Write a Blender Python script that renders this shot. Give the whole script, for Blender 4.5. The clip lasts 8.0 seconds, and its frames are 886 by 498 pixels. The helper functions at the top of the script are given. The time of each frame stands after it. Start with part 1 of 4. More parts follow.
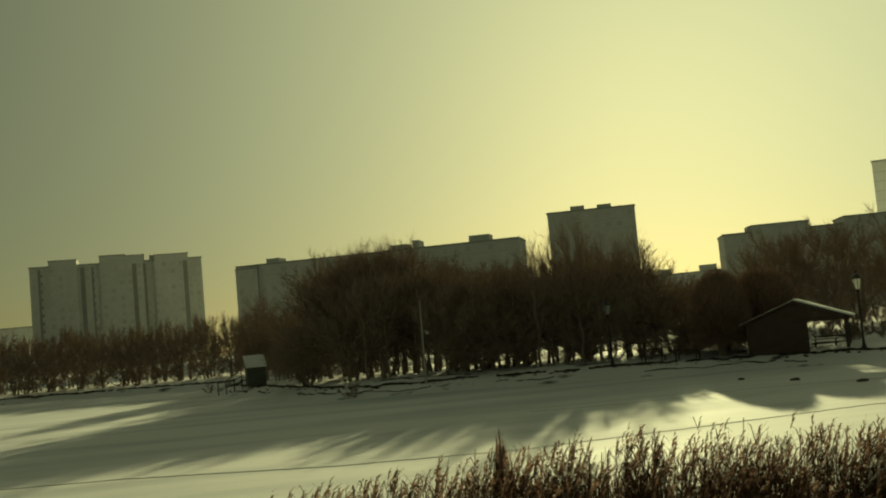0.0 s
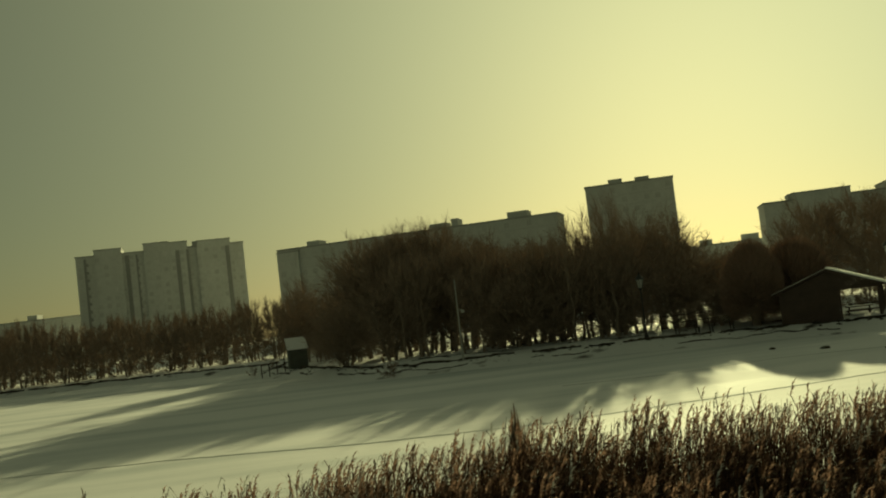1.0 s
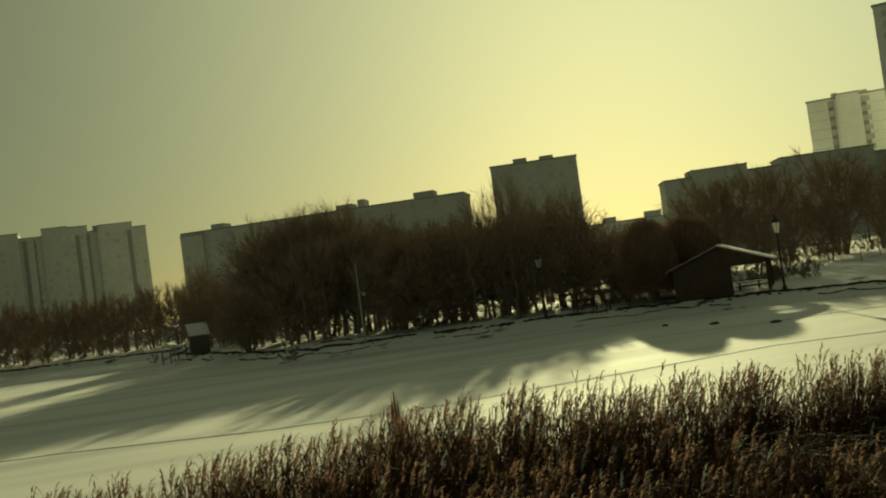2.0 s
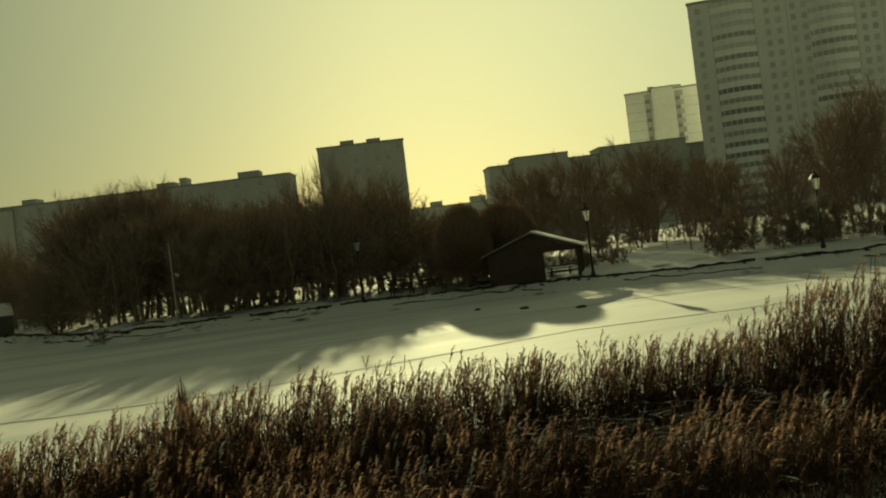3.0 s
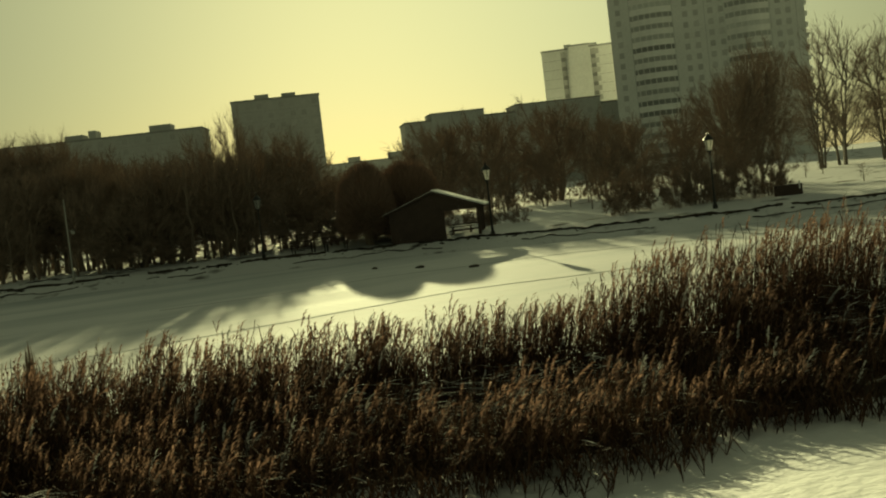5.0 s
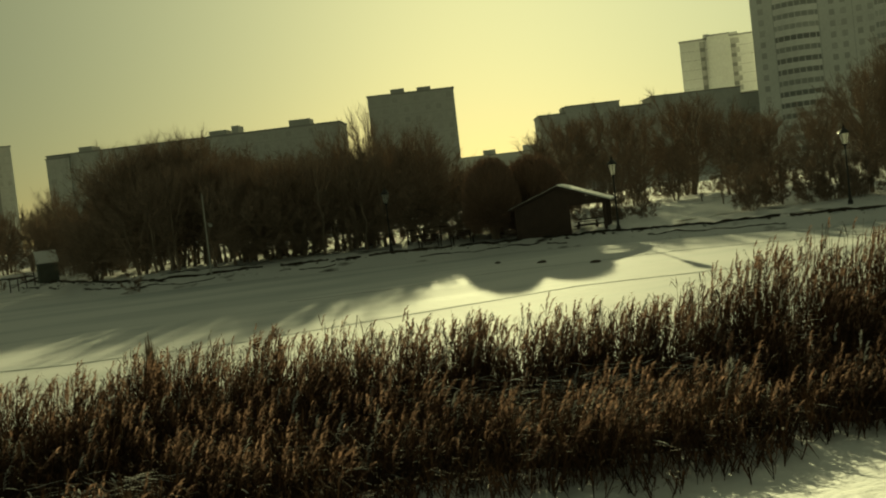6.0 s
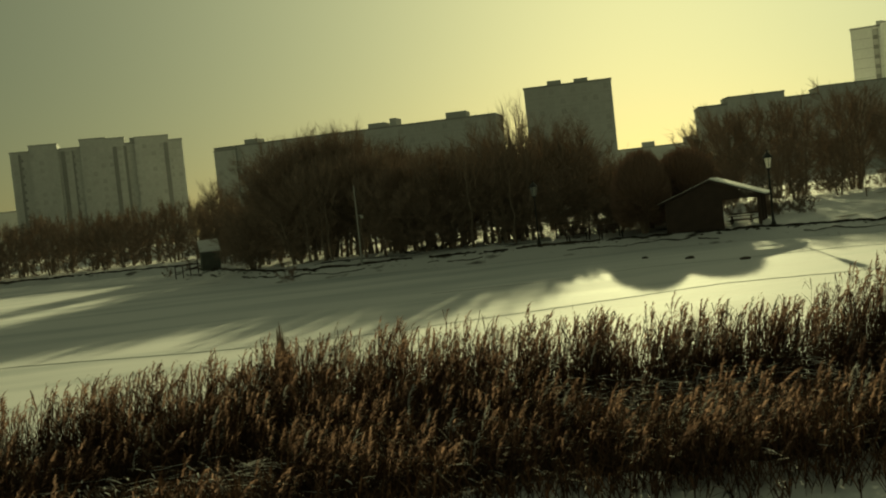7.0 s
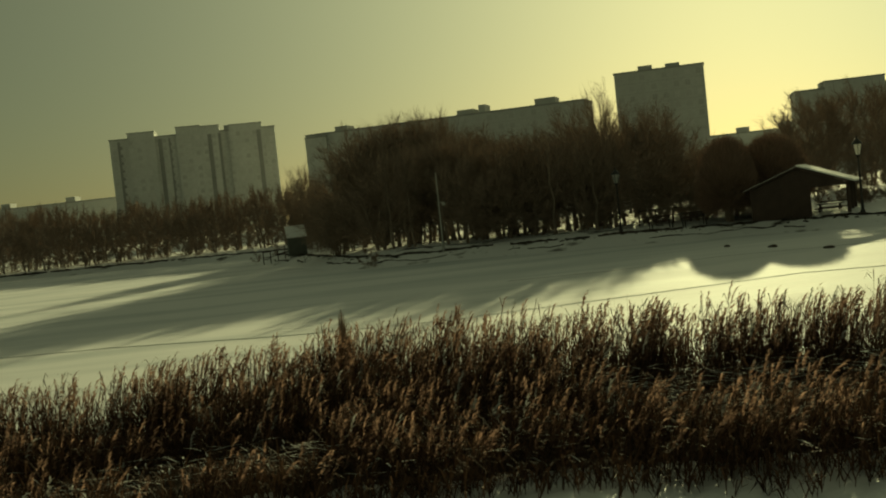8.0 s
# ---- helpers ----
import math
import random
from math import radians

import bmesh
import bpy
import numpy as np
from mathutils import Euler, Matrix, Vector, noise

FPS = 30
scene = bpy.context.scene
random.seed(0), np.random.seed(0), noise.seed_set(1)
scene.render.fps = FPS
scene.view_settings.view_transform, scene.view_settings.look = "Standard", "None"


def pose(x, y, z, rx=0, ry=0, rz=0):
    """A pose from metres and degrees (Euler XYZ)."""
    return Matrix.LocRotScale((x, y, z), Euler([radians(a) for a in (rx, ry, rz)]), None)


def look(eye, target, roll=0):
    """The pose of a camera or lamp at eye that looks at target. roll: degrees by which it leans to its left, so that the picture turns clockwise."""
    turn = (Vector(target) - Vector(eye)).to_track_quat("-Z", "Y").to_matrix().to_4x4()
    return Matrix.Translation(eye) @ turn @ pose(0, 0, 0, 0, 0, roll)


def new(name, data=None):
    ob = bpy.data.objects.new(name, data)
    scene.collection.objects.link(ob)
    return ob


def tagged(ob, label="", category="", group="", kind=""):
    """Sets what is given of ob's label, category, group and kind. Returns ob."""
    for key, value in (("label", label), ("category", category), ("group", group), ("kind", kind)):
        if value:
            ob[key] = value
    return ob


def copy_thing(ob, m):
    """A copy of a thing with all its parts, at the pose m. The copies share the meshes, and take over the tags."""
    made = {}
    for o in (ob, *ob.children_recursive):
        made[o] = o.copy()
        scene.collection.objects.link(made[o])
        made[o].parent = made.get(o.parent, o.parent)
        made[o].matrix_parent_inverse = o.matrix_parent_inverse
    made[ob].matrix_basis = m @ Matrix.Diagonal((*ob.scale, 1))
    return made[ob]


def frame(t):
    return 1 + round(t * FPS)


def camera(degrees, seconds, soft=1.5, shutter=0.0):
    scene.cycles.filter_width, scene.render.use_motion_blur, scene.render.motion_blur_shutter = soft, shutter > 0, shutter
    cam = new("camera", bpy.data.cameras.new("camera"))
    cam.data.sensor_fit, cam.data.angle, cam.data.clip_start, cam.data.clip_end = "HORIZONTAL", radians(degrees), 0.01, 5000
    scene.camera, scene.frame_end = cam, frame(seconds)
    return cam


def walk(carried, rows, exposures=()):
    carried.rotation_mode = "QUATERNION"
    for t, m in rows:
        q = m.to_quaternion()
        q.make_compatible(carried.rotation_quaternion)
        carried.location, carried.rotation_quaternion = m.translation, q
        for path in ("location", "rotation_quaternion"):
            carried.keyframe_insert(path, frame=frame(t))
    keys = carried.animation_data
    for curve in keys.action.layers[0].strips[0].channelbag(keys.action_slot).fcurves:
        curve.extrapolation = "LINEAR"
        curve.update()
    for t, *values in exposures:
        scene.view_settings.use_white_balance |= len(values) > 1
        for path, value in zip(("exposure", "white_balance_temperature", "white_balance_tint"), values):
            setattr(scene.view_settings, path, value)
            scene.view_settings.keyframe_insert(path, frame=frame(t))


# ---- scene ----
cam = camera(43.9, 8.0, soft=2.0)
PATH = [
    (0, (0.225, 1.199, 3.93), (0.546, 3.167, 4.086), -5.1),
    (0.5, (0.403, 0.474, 3.935), (0.65, 2.452, 4.095), -6.1),
    (1, (0.619, -0.033, 3.951), (0.863, 1.949, 4.074), -6.7),
    (1.2, (0.701, -0.158, 3.957), (0.945, 1.824, 4.069), -7.2),
    (2.3, (1.481, -0.244, 4.05), (1.987, 1.691, 4.087), -7.6),
    (2.5, (1.617, -0.26, 4.037), (2.197, 1.654, 4.053), -7.4),
    (3, (1.958, -0.332, 4.005), (2.653, 1.543, 3.999), -7.0),
    (3.5, (2.23, -0.636, 4.004), (2.979, 1.219, 3.976), -6.5),
    (4, (2.522, -0.844, 3.995), (3.279, 1.007, 3.95), -7.0),
    (4.5, (2.883, -0.889, 3.991), (3.674, 0.947, 3.917), -6.9),
    (4.7, (3.016, -0.899, 4.019), (3.837, 0.921, 3.921), -6.7),
    (5.8, (3.594, -1.619, 4.05), (4.294, 0.253, 3.955), -6.7),
    (6, (3.73, -1.72, 4.086), (4.317, 0.19, 3.998), -6.6),
    (6.5, (4.055, -1.796, 4.067), (4.442, 0.165, 3.99), -6.5),
    (7, (4.385, -1.905, 4.091), (4.695, 0.069, 4.02), -6.2),
    (7.5, (4.705, -2.053, 4.092), (4.984, -0.073, 4.022), -6.1),
    (8, (5.03, -2.252, 4.069), (5.175, -0.259, 3.991), -6.1),
]
walk(cam, [(t, look(e, g, r)) for t, e, g, r in PATH], exposures=[(0, 0.6, 7850, -14), (8, 0.6, 7850, -14)])

# ---- light: a low hazy winter sun behind the far bank ----
SUN_AZ, SUN_EL = radians(19.2), radians(10.7)   # azimuth clockwise from +y
SUN_DIR = Vector((math.sin(SUN_AZ) * math.cos(SUN_EL), math.cos(SUN_AZ) * math.cos(SUN_EL), math.sin(SUN_EL)))
HAZE_AZ, HAZE_EL = radians(26.0), radians(14.0)   # glow centre set right of the sun, so the sky falls darker to the left
HAZE_DIR = Vector((math.sin(HAZE_AZ) * math.cos(HAZE_EL), math.cos(HAZE_AZ) * math.cos(HAZE_EL), math.sin(HAZE_EL)))

world = bpy.data.worlds.new("hazy_winter_sky")
scene.world = world
world.use_nodes = True
wn, wl = world.node_tree.nodes, world.node_tree.links
wn.clear()
w_out = wn.new("ShaderNodeOutputWorld")
w_sky = wn.new("ShaderNodeTexSky")
w_sky.sky_type, w_sky.sun_disc = "NISHITA", False
w_sky.sun_elevation, w_sky.sun_rotation = SUN_EL, SUN_AZ
w_sky.air_density, w_sky.dust_density, w_sky.ozone_density = 1.0, 0.6, 1.0
w_bg = wn.new("ShaderNodeBackground")
w_bg.inputs["Strength"].default_value = 0.008
w_co = wn.new("ShaderNodeTexCoord")
w_nrm = wn.new("ShaderNodeVectorMath"); w_nrm.operation = "NORMALIZE"
w_dot = wn.new("ShaderNodeVectorMath"); w_dot.operation = "DOT_PRODUCT"
w_dot.inputs[1].default_value = HAZE_DIR
w_sub = wn.new("ShaderNodeMath"); w_sub.operation = "SUBTRACT"; w_sub.inputs[0].default_value = 1.0
w_div = wn.new("ShaderNodeMath"); w_div.operation = "DIVIDE"; w_div.inputs[1].default_value = -0.105
w_exp = wn.new("ShaderNodeMath"); w_exp.operation = "EXPONENT"
w_mul = wn.new("ShaderNodeMath"); w_mul.operation = "MULTIPLY_ADD"
w_mul.inputs[1].default_value, w_mul.inputs[2].default_value = 0.335, 0.044   # the glow, and the even haze all round
w_haze = wn.new("ShaderNodeBackground")
w_haze.inputs["Color"].default_value = (0.965, 0.96, 0.655, 1)
w_add = wn.new("ShaderNodeAddShader")
w_tint = wn.new("ShaderNodeVectorMath"); w_tint.operation = "MULTIPLY"
w_tint.inputs[1].default_value = (1.0, 1.0, 0.80)      # tint that takes some blue out of the sky
wl.new(w_sky.outputs[0], w_tint.inputs[0])
wl.new(w_tint.outputs["Vector"], w_bg.inputs["Color"])
wl.new(w_co.outputs["Generated"], w_nrm.inputs[0])
wl.new(w_nrm.outputs["Vector"], w_dot.inputs[0])
wl.new(w_dot.outputs["Value"], w_sub.inputs[1])
wl.new(w_sub.outputs[0], w_div.inputs[0])
wl.new(w_div.outputs[0], w_exp.inputs[0])
wl.new(w_exp.outputs[0], w_mul.inputs[0])
wl.new(w_mul.outputs[0], w_haze.inputs["Strength"])
wl.new(w_bg.outputs[0], w_add.inputs[0])
wl.new(w_haze.outputs[0], w_add.inputs[1])
wl.new(w_add.outputs[0], w_out.inputs["Surface"])

sun_data = bpy.data.lights.new("sun", "SUN")
sun_data.energy, sun_data.angle, sun_data.color = 3.1, radians(0.53), (1.0, 0.90, 0.58)
sun = new("sun", sun_data)
sun.matrix_world = look(SUN_DIR * 300, (0, 0, 0))


# ---- materials ----
def mat(name, color, rough=0.8, vary=0.25, scale=1.0, fine=12.0, bump=0.2, metal=0.0, translucent=0.0, spec=0.5, rand=0.0, island=0.0):
    """A surface with variation at two scales: blotches and grain."""
    m = bpy.data.materials.new(name)
    m.use_nodes = True
    n, l = m.node_tree.nodes, m.node_tree.links
    b = n["Principled BSDF"]
    out = n["Material Output"]
    co = n.new("ShaderNodeTexCoord")
    n1 = n.new("ShaderNodeTexNoise"); n1.inputs["Scale"].default_value = scale; n1.inputs["Detail"].default_value = 4
    n2 = n.new("ShaderNodeTexNoise"); n2.inputs["Scale"].default_value = scale * fine; n2.inputs["Detail"].default_value = 3
    for k in (n1, n2):
        l.new(co.outputs["Object"], k.inputs["Vector"])
    mx = n.new("ShaderNodeMath"); mx.operation = "ADD"
    l.new(n1.outputs["Fac"], mx.inputs[0]); l.new(n2.outputs["Fac"], mx.inputs[1])
    mr = n.new("ShaderNodeMapRange")
    mr.inputs["From Min"].default_value, mr.inputs["From Max"].default_value = 0.6, 1.4
    mr.inputs["To Min"].default_value, mr.inputs["To Max"].default_value = 1 - vary, 1 + vary
    l.new(mx.outputs[0], mr.inputs["Value"])
    val = mr.outputs["Result"]
    for amount, node, sock in ((rand, "ShaderNodeObjectInfo", "Random"), (island, "ShaderNodeNewGeometry", "Random Per Island")):
        if amount:
            o = n.new(node)
            r = n.new("ShaderNodeMapRange")
            r.inputs["To Min"].default_value, r.inputs["To Max"].default_value = 1 - amount, 1 + amount
            l.new(o.outputs[sock], r.inputs["Value"])
            mm = n.new("ShaderNodeMath"); mm.operation = "MULTIPLY"
            l.new(val, mm.inputs[0]); l.new(r.outputs["Result"], mm.inputs[1])
            val = mm.outputs[0]
    sc = n.new("ShaderNodeVectorMath"); sc.operation = "SCALE"
    sc.inputs[0].default_value = color
    l.new(val, sc.inputs["Scale"])
    l.new(sc.outputs["Vector"], b.inputs["Base Color"])
    b.inputs["Roughness"].default_value, b.inputs["Metallic"].default_value = rough, metal
    b.inputs["Specular IOR Level"].default_value = spec
    if bump:
        bp = n.new("ShaderNodeBump"); bp.inputs["Strength"].default_value = bump; bp.inputs["Distance"].default_value = 0.02
        l.new(n2.outputs["Fac"], bp.inputs["Height"]); l.new(bp.outputs[0], b.inputs["Normal"])
    if translucent:
        t = n.new("ShaderNodeBsdfTranslucent"); mixer = n.new("ShaderNodeMixShader")
        mixer.inputs[0].default_value = translucent
        l.new(sc.outputs["Vector"], t.inputs["Color"])
        l.new(b.outputs[0], mixer.inputs[1]); l.new(t.outputs[0], mixer.inputs[2]); l.new(mixer.outputs[0], out.inputs["Surface"])
    return m


def snow_ground_material():
    """Snow on the level parts, bare dark turf and stone on the steep edge and in worn patches."""
    m = bpy.data.materials.new("snowy_ground")
    m.use_nodes = True
    n, l = m.node_tree.nodes, m.node_tree.links
    b = n["Principled BSDF"]
    co = n.new("ShaderNodeTexCoord")
    big = n.new("ShaderNodeTexNoise"); big.inputs["Scale"].default_value = 0.35; big.inputs["Detail"].default_value = 6
    small = n.new("ShaderNodeTexNoise"); small.inputs["Scale"].default_value = 4.0; small.inputs["Detail"].default_value = 5
    for k in (big, small):
        l.new(co.outputs["Object"], k.inputs["Vector"])
    geo = n.new("ShaderNodeNewGeometry")
    sep = n.new("ShaderNodeSeparateXYZ"); l.new(geo.outputs["Normal"], sep.inputs[0])
    jit = n.new("ShaderNodeMath"); jit.operation = "MULTIPLY_ADD"
    jit.inputs[1].default_value, jit.inputs[2].default_value = 0.16, -0.08
    l.new(small.outputs["Fac"], jit.inputs[0])
    s1 = n.new("ShaderNodeMath"); s1.operation = "ADD"
    l.new(sep.outputs["Z"], s1.inputs[0]); l.new(jit.outputs[0], s1.inputs[1])
    steep = n.new("ShaderNodeMapRange")
    steep.inputs["From Min"].default_value, steep.inputs["From Max"].default_value = 0.86, 0.93
    l.new(s1.outputs[0], steep.inputs["Value"])
    worn = n.new("ShaderNodeMapRange")
    worn.inputs["From Min"].default_value, worn.inputs["From Max"].default_value = 0.70, 0.60
    l.new(big.outputs["Fac"], worn.inputs["Value"])
    both = n.new("ShaderNodeMath"); both.operation = "MULTIPLY"
    l.new(steep.outputs[0], both.inputs[0]); l.new(worn.outputs[0], both.inputs[1])
    mix = n.new("ShaderNodeMix"); mix.data_type = "RGBA"
    mix.inputs["A"].default_value, mix.inputs["B"].default_value = (0.06, 0.05, 0.04, 1), (0.78, 0.79, 0.80, 1)
    l.new(both.outputs[0], mix.inputs["Factor"])
    l.new(mix.outputs["Result"], b.inputs["Base Color"])
    b.inputs["Roughness"].default_value = 0.75
    bp = n.new("ShaderNodeBump"); bp.inputs["Strength"].default_value = 0.5; bp.inputs["Distance"].default_value = 0.12
    l.new(small.outputs["Fac"], bp.inputs["Height"]); l.new(bp.outputs[0], b.inputs["Normal"])
    return m


def ice_material():
    """Wind-packed snow on ice: soft drifts, a faint glaze, scattered bare streaks."""
    m = bpy.data.materials.new("snowy_ice")
    m.use_nodes = True
    n, l = m.node_tree.nodes, m.node_tree.links
    b = n["Principled BSDF"]
    co = n.new("ShaderNodeTexCoord")
    mp = n.new("ShaderNodeMapping"); mp.inputs["Scale"].default_value = (0.05, 0.22, 1); mp.inputs["Rotation"].default_value = (0, 0, 0.25)
    l.new(co.outputs["Object"], mp.inputs["Vector"])
    drift = n.new("ShaderNodeTexNoise"); drift.inputs["Scale"].default_value = 1.0; drift.inputs["Detail"].default_value = 6
    l.new(mp.outputs[0], drift.inputs["Vector"])
    grain = n.new("ShaderNodeTexNoise"); grain.inputs["Scale"].default_value = 2.2; grain.inputs["Detail"].default_value = 5
    l.new(co.outputs["Object"], grain.inputs["Vector"])
    rp = n.new("ShaderNodeValToRGB")
    rp.color_ramp.elements[0].position, rp.color_ramp.elements[0].color = 0.30, (0.52, 0.56, 0.58, 1)
    rp.color_ramp.elements[1].position, rp.color_ramp.elements[1].color = 0.56, (0.80, 0.81, 0.82, 1)
    l.new(drift.outputs["Fac"], rp.inputs["Fac"]); l.new(rp.outputs["Color"], b.inputs["Base Color"])
    rr = n.new("ShaderNodeMapRange"); rr.inputs["To Min"].default_value, rr.inputs["To Max"].default_value = 0.70, 0.95
    b.inputs["Specular IOR Level"].default_value = 0.25
    l.new(drift.outputs["Fac"], rr.inputs["Value"]); l.new(rr.outputs[0], b.inputs["Roughness"])
    bp = n.new("ShaderNodeBump"); bp.inputs["Strength"].default_value = 0.25; bp.inputs["Distance"].default_value = 0.05
    l.new(grain.outputs["Fac"], bp.inputs["Height"]); l.new(bp.outputs[0], b.inputs["Normal"])
    return m


M_GROUND = snow_ground_material()
M_ICE = ice_material()
M_SNOW = mat("lying_snow", (0.80, 0.81, 0.82), 0.7, 0.06, 2.0, 9, 0.4)
M_CRACK = mat("wet_crack", (0.34, 0.37, 0.38), 0.4, 0.3, 2.0)
M_TURF = mat("dark_turf", (0.06, 0.048, 0.035), 0.95, 0.5, 2.0, island=0.4)
M_BARK = mat("bark", (0.25, 0.20, 0.16), 0.95, 0.3, 3.0)
M_BIRCH = mat("pale_bark", (0.16, 0.14, 0.12), 0.9, 0.4, 3.0)
M_WILLOW = mat("red_willow_shoots", (0.30, 0.205, 0.158), 0.85, 0.2, 0.6, island=0.3, bump=0)
M_TWIG = mat("twigs", (0.28, 0.212, 0.166), 0.9, 0.2, 0.6, island=0.35, bump=0)
M_PANEL = mat("concrete_panel", (0.54, 0.55, 0.53), 0.9, 0.14, 0.12, 14, 0.1)
M_PANEL_PALE = mat("pale_concrete_panel", (0.82, 0.83, 0.80), 0.9, 0.12, 0.12, 14, 0.1)
# dark tone painted in for the shade of recesses in the facades
M_PANEL_DARK = mat("recess_shade_panel", (0.28, 0.28, 0.27), 0.9, 0.15, 0.2, 14, 0.1)
# floor joints kept near the wall tone: distance haze put into the colour
M_JOINT = mat("haze_toned_joint", (0.44, 0.44, 0.43), 0.9, 0.2, 0.2)
M_ROOF = mat("roof_felt", (0.36, 0.36, 0.35), 0.9, 0.2, 0.3)
M_GLASS = mat("window_glass", (0.48, 0.49, 0.47), 0.5, 0.2, 0.5, bump=0, rand=0.5)
# frames and panes toned towards the walls, standing in for distance haze
M_WINFRAME = mat("haze_toned_window_frame", (0.56, 0.56, 0.54), 0.8, 0.15, 0.5, bump=0)
M_GLASS_FAR = mat("haze_toned_window_glass", (0.50, 0.505, 0.49), 0.5, 0.2, 0.5, bump=0, rand=0.15)
M_GLASS_PALE = mat("pale_haze_toned_glass", (0.62, 0.625, 0.60), 0.5, 0.2, 0.5, bump=0, rand=0.15)
M_PARAPET = mat("balcony_parapet", (0.90, 0.90, 0.87), 0.85, 0.12, 0.4, rand=0.08)
M_WOOD = mat("dark_stained_wood", (0.062, 0.040, 0.031), 0.75, 0.35, 2.0, 10, 0.4)
M_ROOFTIN = mat("snow_glazed_roof", (0.85, 0.85, 0.83), 0.34, 0.1, 1.0, spec=1.0)
M_IRON = mat("black_painted_iron", (0.02, 0.02, 0.02), 0.45, 0.3, 4.0, spec=0.5)
M_FROST = mat("frosted_lantern_glass", (0.9, 0.9, 0.88), 0.3, 0.04, 2.0, translucent=0.7, bump=0)
M_POLE = mat("galvanised_pole", (0.42, 0.42, 0.40), 0.5, 0.15, 2.0, metal=0.6)
M_HUT = mat("green_grey_boards", (0.10, 0.11, 0.095), 0.85, 0.3, 2.0)
M_STEM = mat("dry_reed_stem", (0.100, 0.054, 0.032), 0.85, 0.2, 0.5, island=0.5, spec=0.2, translucent=0.1, bump=0)
M_LEAF = mat("dry_reed_leaf", (0.066, 0.037, 0.024), 0.85, 0.25, 0.5, island=0.6, spec=0.2, translucent=0.2, bump=0)
M_PLUME = mat("reed_plume", (0.245, 0.153, 0.118), 0.9, 0.25, 0.5, island=0.6, spec=0.1, translucent=0.45, bump=0)
M_FROSTED = mat("snow_dusted_reed", (0.56, 0.55, 0.52), 0.85, 0.25, 1.0, island=0.4, spec=0.2, translucent=0.1, bump=0)
M_SEDGE = mat("reed_litter", (0.07, 0.05, 0.03), 0.95, 0.4, 1.5)


# ---- mesh helpers ----
def mesh_from(name, verts, faces, material):
    me = bpy.data.meshes.new(name)
    me.from_pydata(verts, [], faces)
    me.materials.append(material)
    me.update()
    return me


def empty(name, m=None):
    ob = new(name)
    ob.empty_display_size = 0.5
    if m is not None:
        ob.matrix_world = m
    return ob


def part(name, bm, material, parent=None, label="", m=None):
    """Links a bmesh (or a mesh that is shared) as one object under a thing or a part."""
    if isinstance(bm, bmesh.types.BMesh):
        me = bpy.data.meshes.new(name)
        bm.to_mesh(me)
        bm.free()
        me.materials.append(material)
    else:
        me = bm
    ob = new(name, me)
    if parent is not None:
        ob.parent = parent
    if m is not None:
        ob.matrix_basis = m
    if label:
        ob["label"] = label
    return ob


def box(x0, x1, y0, y1, z0, z1, bevel=0.0, bm=None):
    own = bm is None
    bm = bm or bmesh.new()
    made = bmesh.ops.create_cube(bm, size=1.0)["verts"]
    bmesh.ops.scale(bm, vec=(x1 - x0, y1 - y0, z1 - z0), verts=made)
    bmesh.ops.translate(bm, vec=((x0 + x1) / 2, (y0 + y1) / 2, (z0 + z1) / 2), verts=made)
    if bevel and own:
        bmesh.ops.bevel(bm, geom=bm.edges[:], offset=bevel, segments=2, affect="EDGES", profile=0.6)
    return bm


def lathe(profile, sides=12, bm=None):
    """A turned body from rows of radius, height."""
    bm = bm or bmesh.new()
    rings = []
    for r, z in profile:
        rings.append([bm.verts.new((r * math.cos(a * math.tau / sides), r * math.sin(a * math.tau / sides), z)) for a in range(sides)])
    for a, b in zip(rings, rings[1:]):
        for i in range(sides):
            bm.faces.new((a[i], a[(i + 1) % sides], b[(i + 1) % sides], b[i]))
    bm.faces.new(rings[0][::-1])
    bm.faces.new(rings[-1])
    return bm


def bar(bm, a, b, w):
    """A square bar from a to b."""
    a, b = Vector(a), Vector(b)
    q = (b - a).to_track_quat("Z", "X")
    made = bmesh.ops.create_cube(bm, size=1.0)["verts"]
    bmesh.ops.transform(bm, matrix=Matrix.LocRotScale((a + b) / 2, q, (w, w, (b - a).length)), verts=made)


# ---- the pond and the ground round it ----
NEAR_SHORE = [(-300, 17), (-40, 17), (-6, 16), (5, 15.2), (14, 14.2), (30, 12), (90, 2)]
FAR_SHORE = [(120, 14), (75, 36.5), (53.3, 49.2), (44.8, 53), (37.4, 61), (30.5, 68.4), (22.9, 72.9), (18.8, 74.6), (14, 77), (5.3, 79.5),
             (2.5, 84), (0.3, 91), (-3, 104), (-7.0, 118), (-6, 126), (-3, 133), (-9.8, 138), (-28.6, 150), (-45.9, 157), (-90, 178), (-300, 205)]
POND = np.array(NEAR_SHORE + FAR_SHORE, float)


def pond_distance(px, py):
    """Metres from the pond's edge, negative over the ice."""
    best = np.full(px.shape, 1e9)
    inside = np.zeros(px.shape, bool)
    for (ax, ay), (bx, by) in zip(POND, np.roll(POND, -1, 0)):
        ex, ey = bx - ax, by - ay
        t = np.clip(((px - ax) * ex + (py - ay) * ey) / (ex * ex + ey * ey), 0, 1)
        best = np.minimum(best, np.hypot(px - ax - t * ex, py - ay - t * ey))
        if ay != by:
            inside ^= ((ay > py) != (by > py)) & (px < (bx - ax) * (py - ay) / (by - ay) + ax)
    return np.where(inside, -best, best)


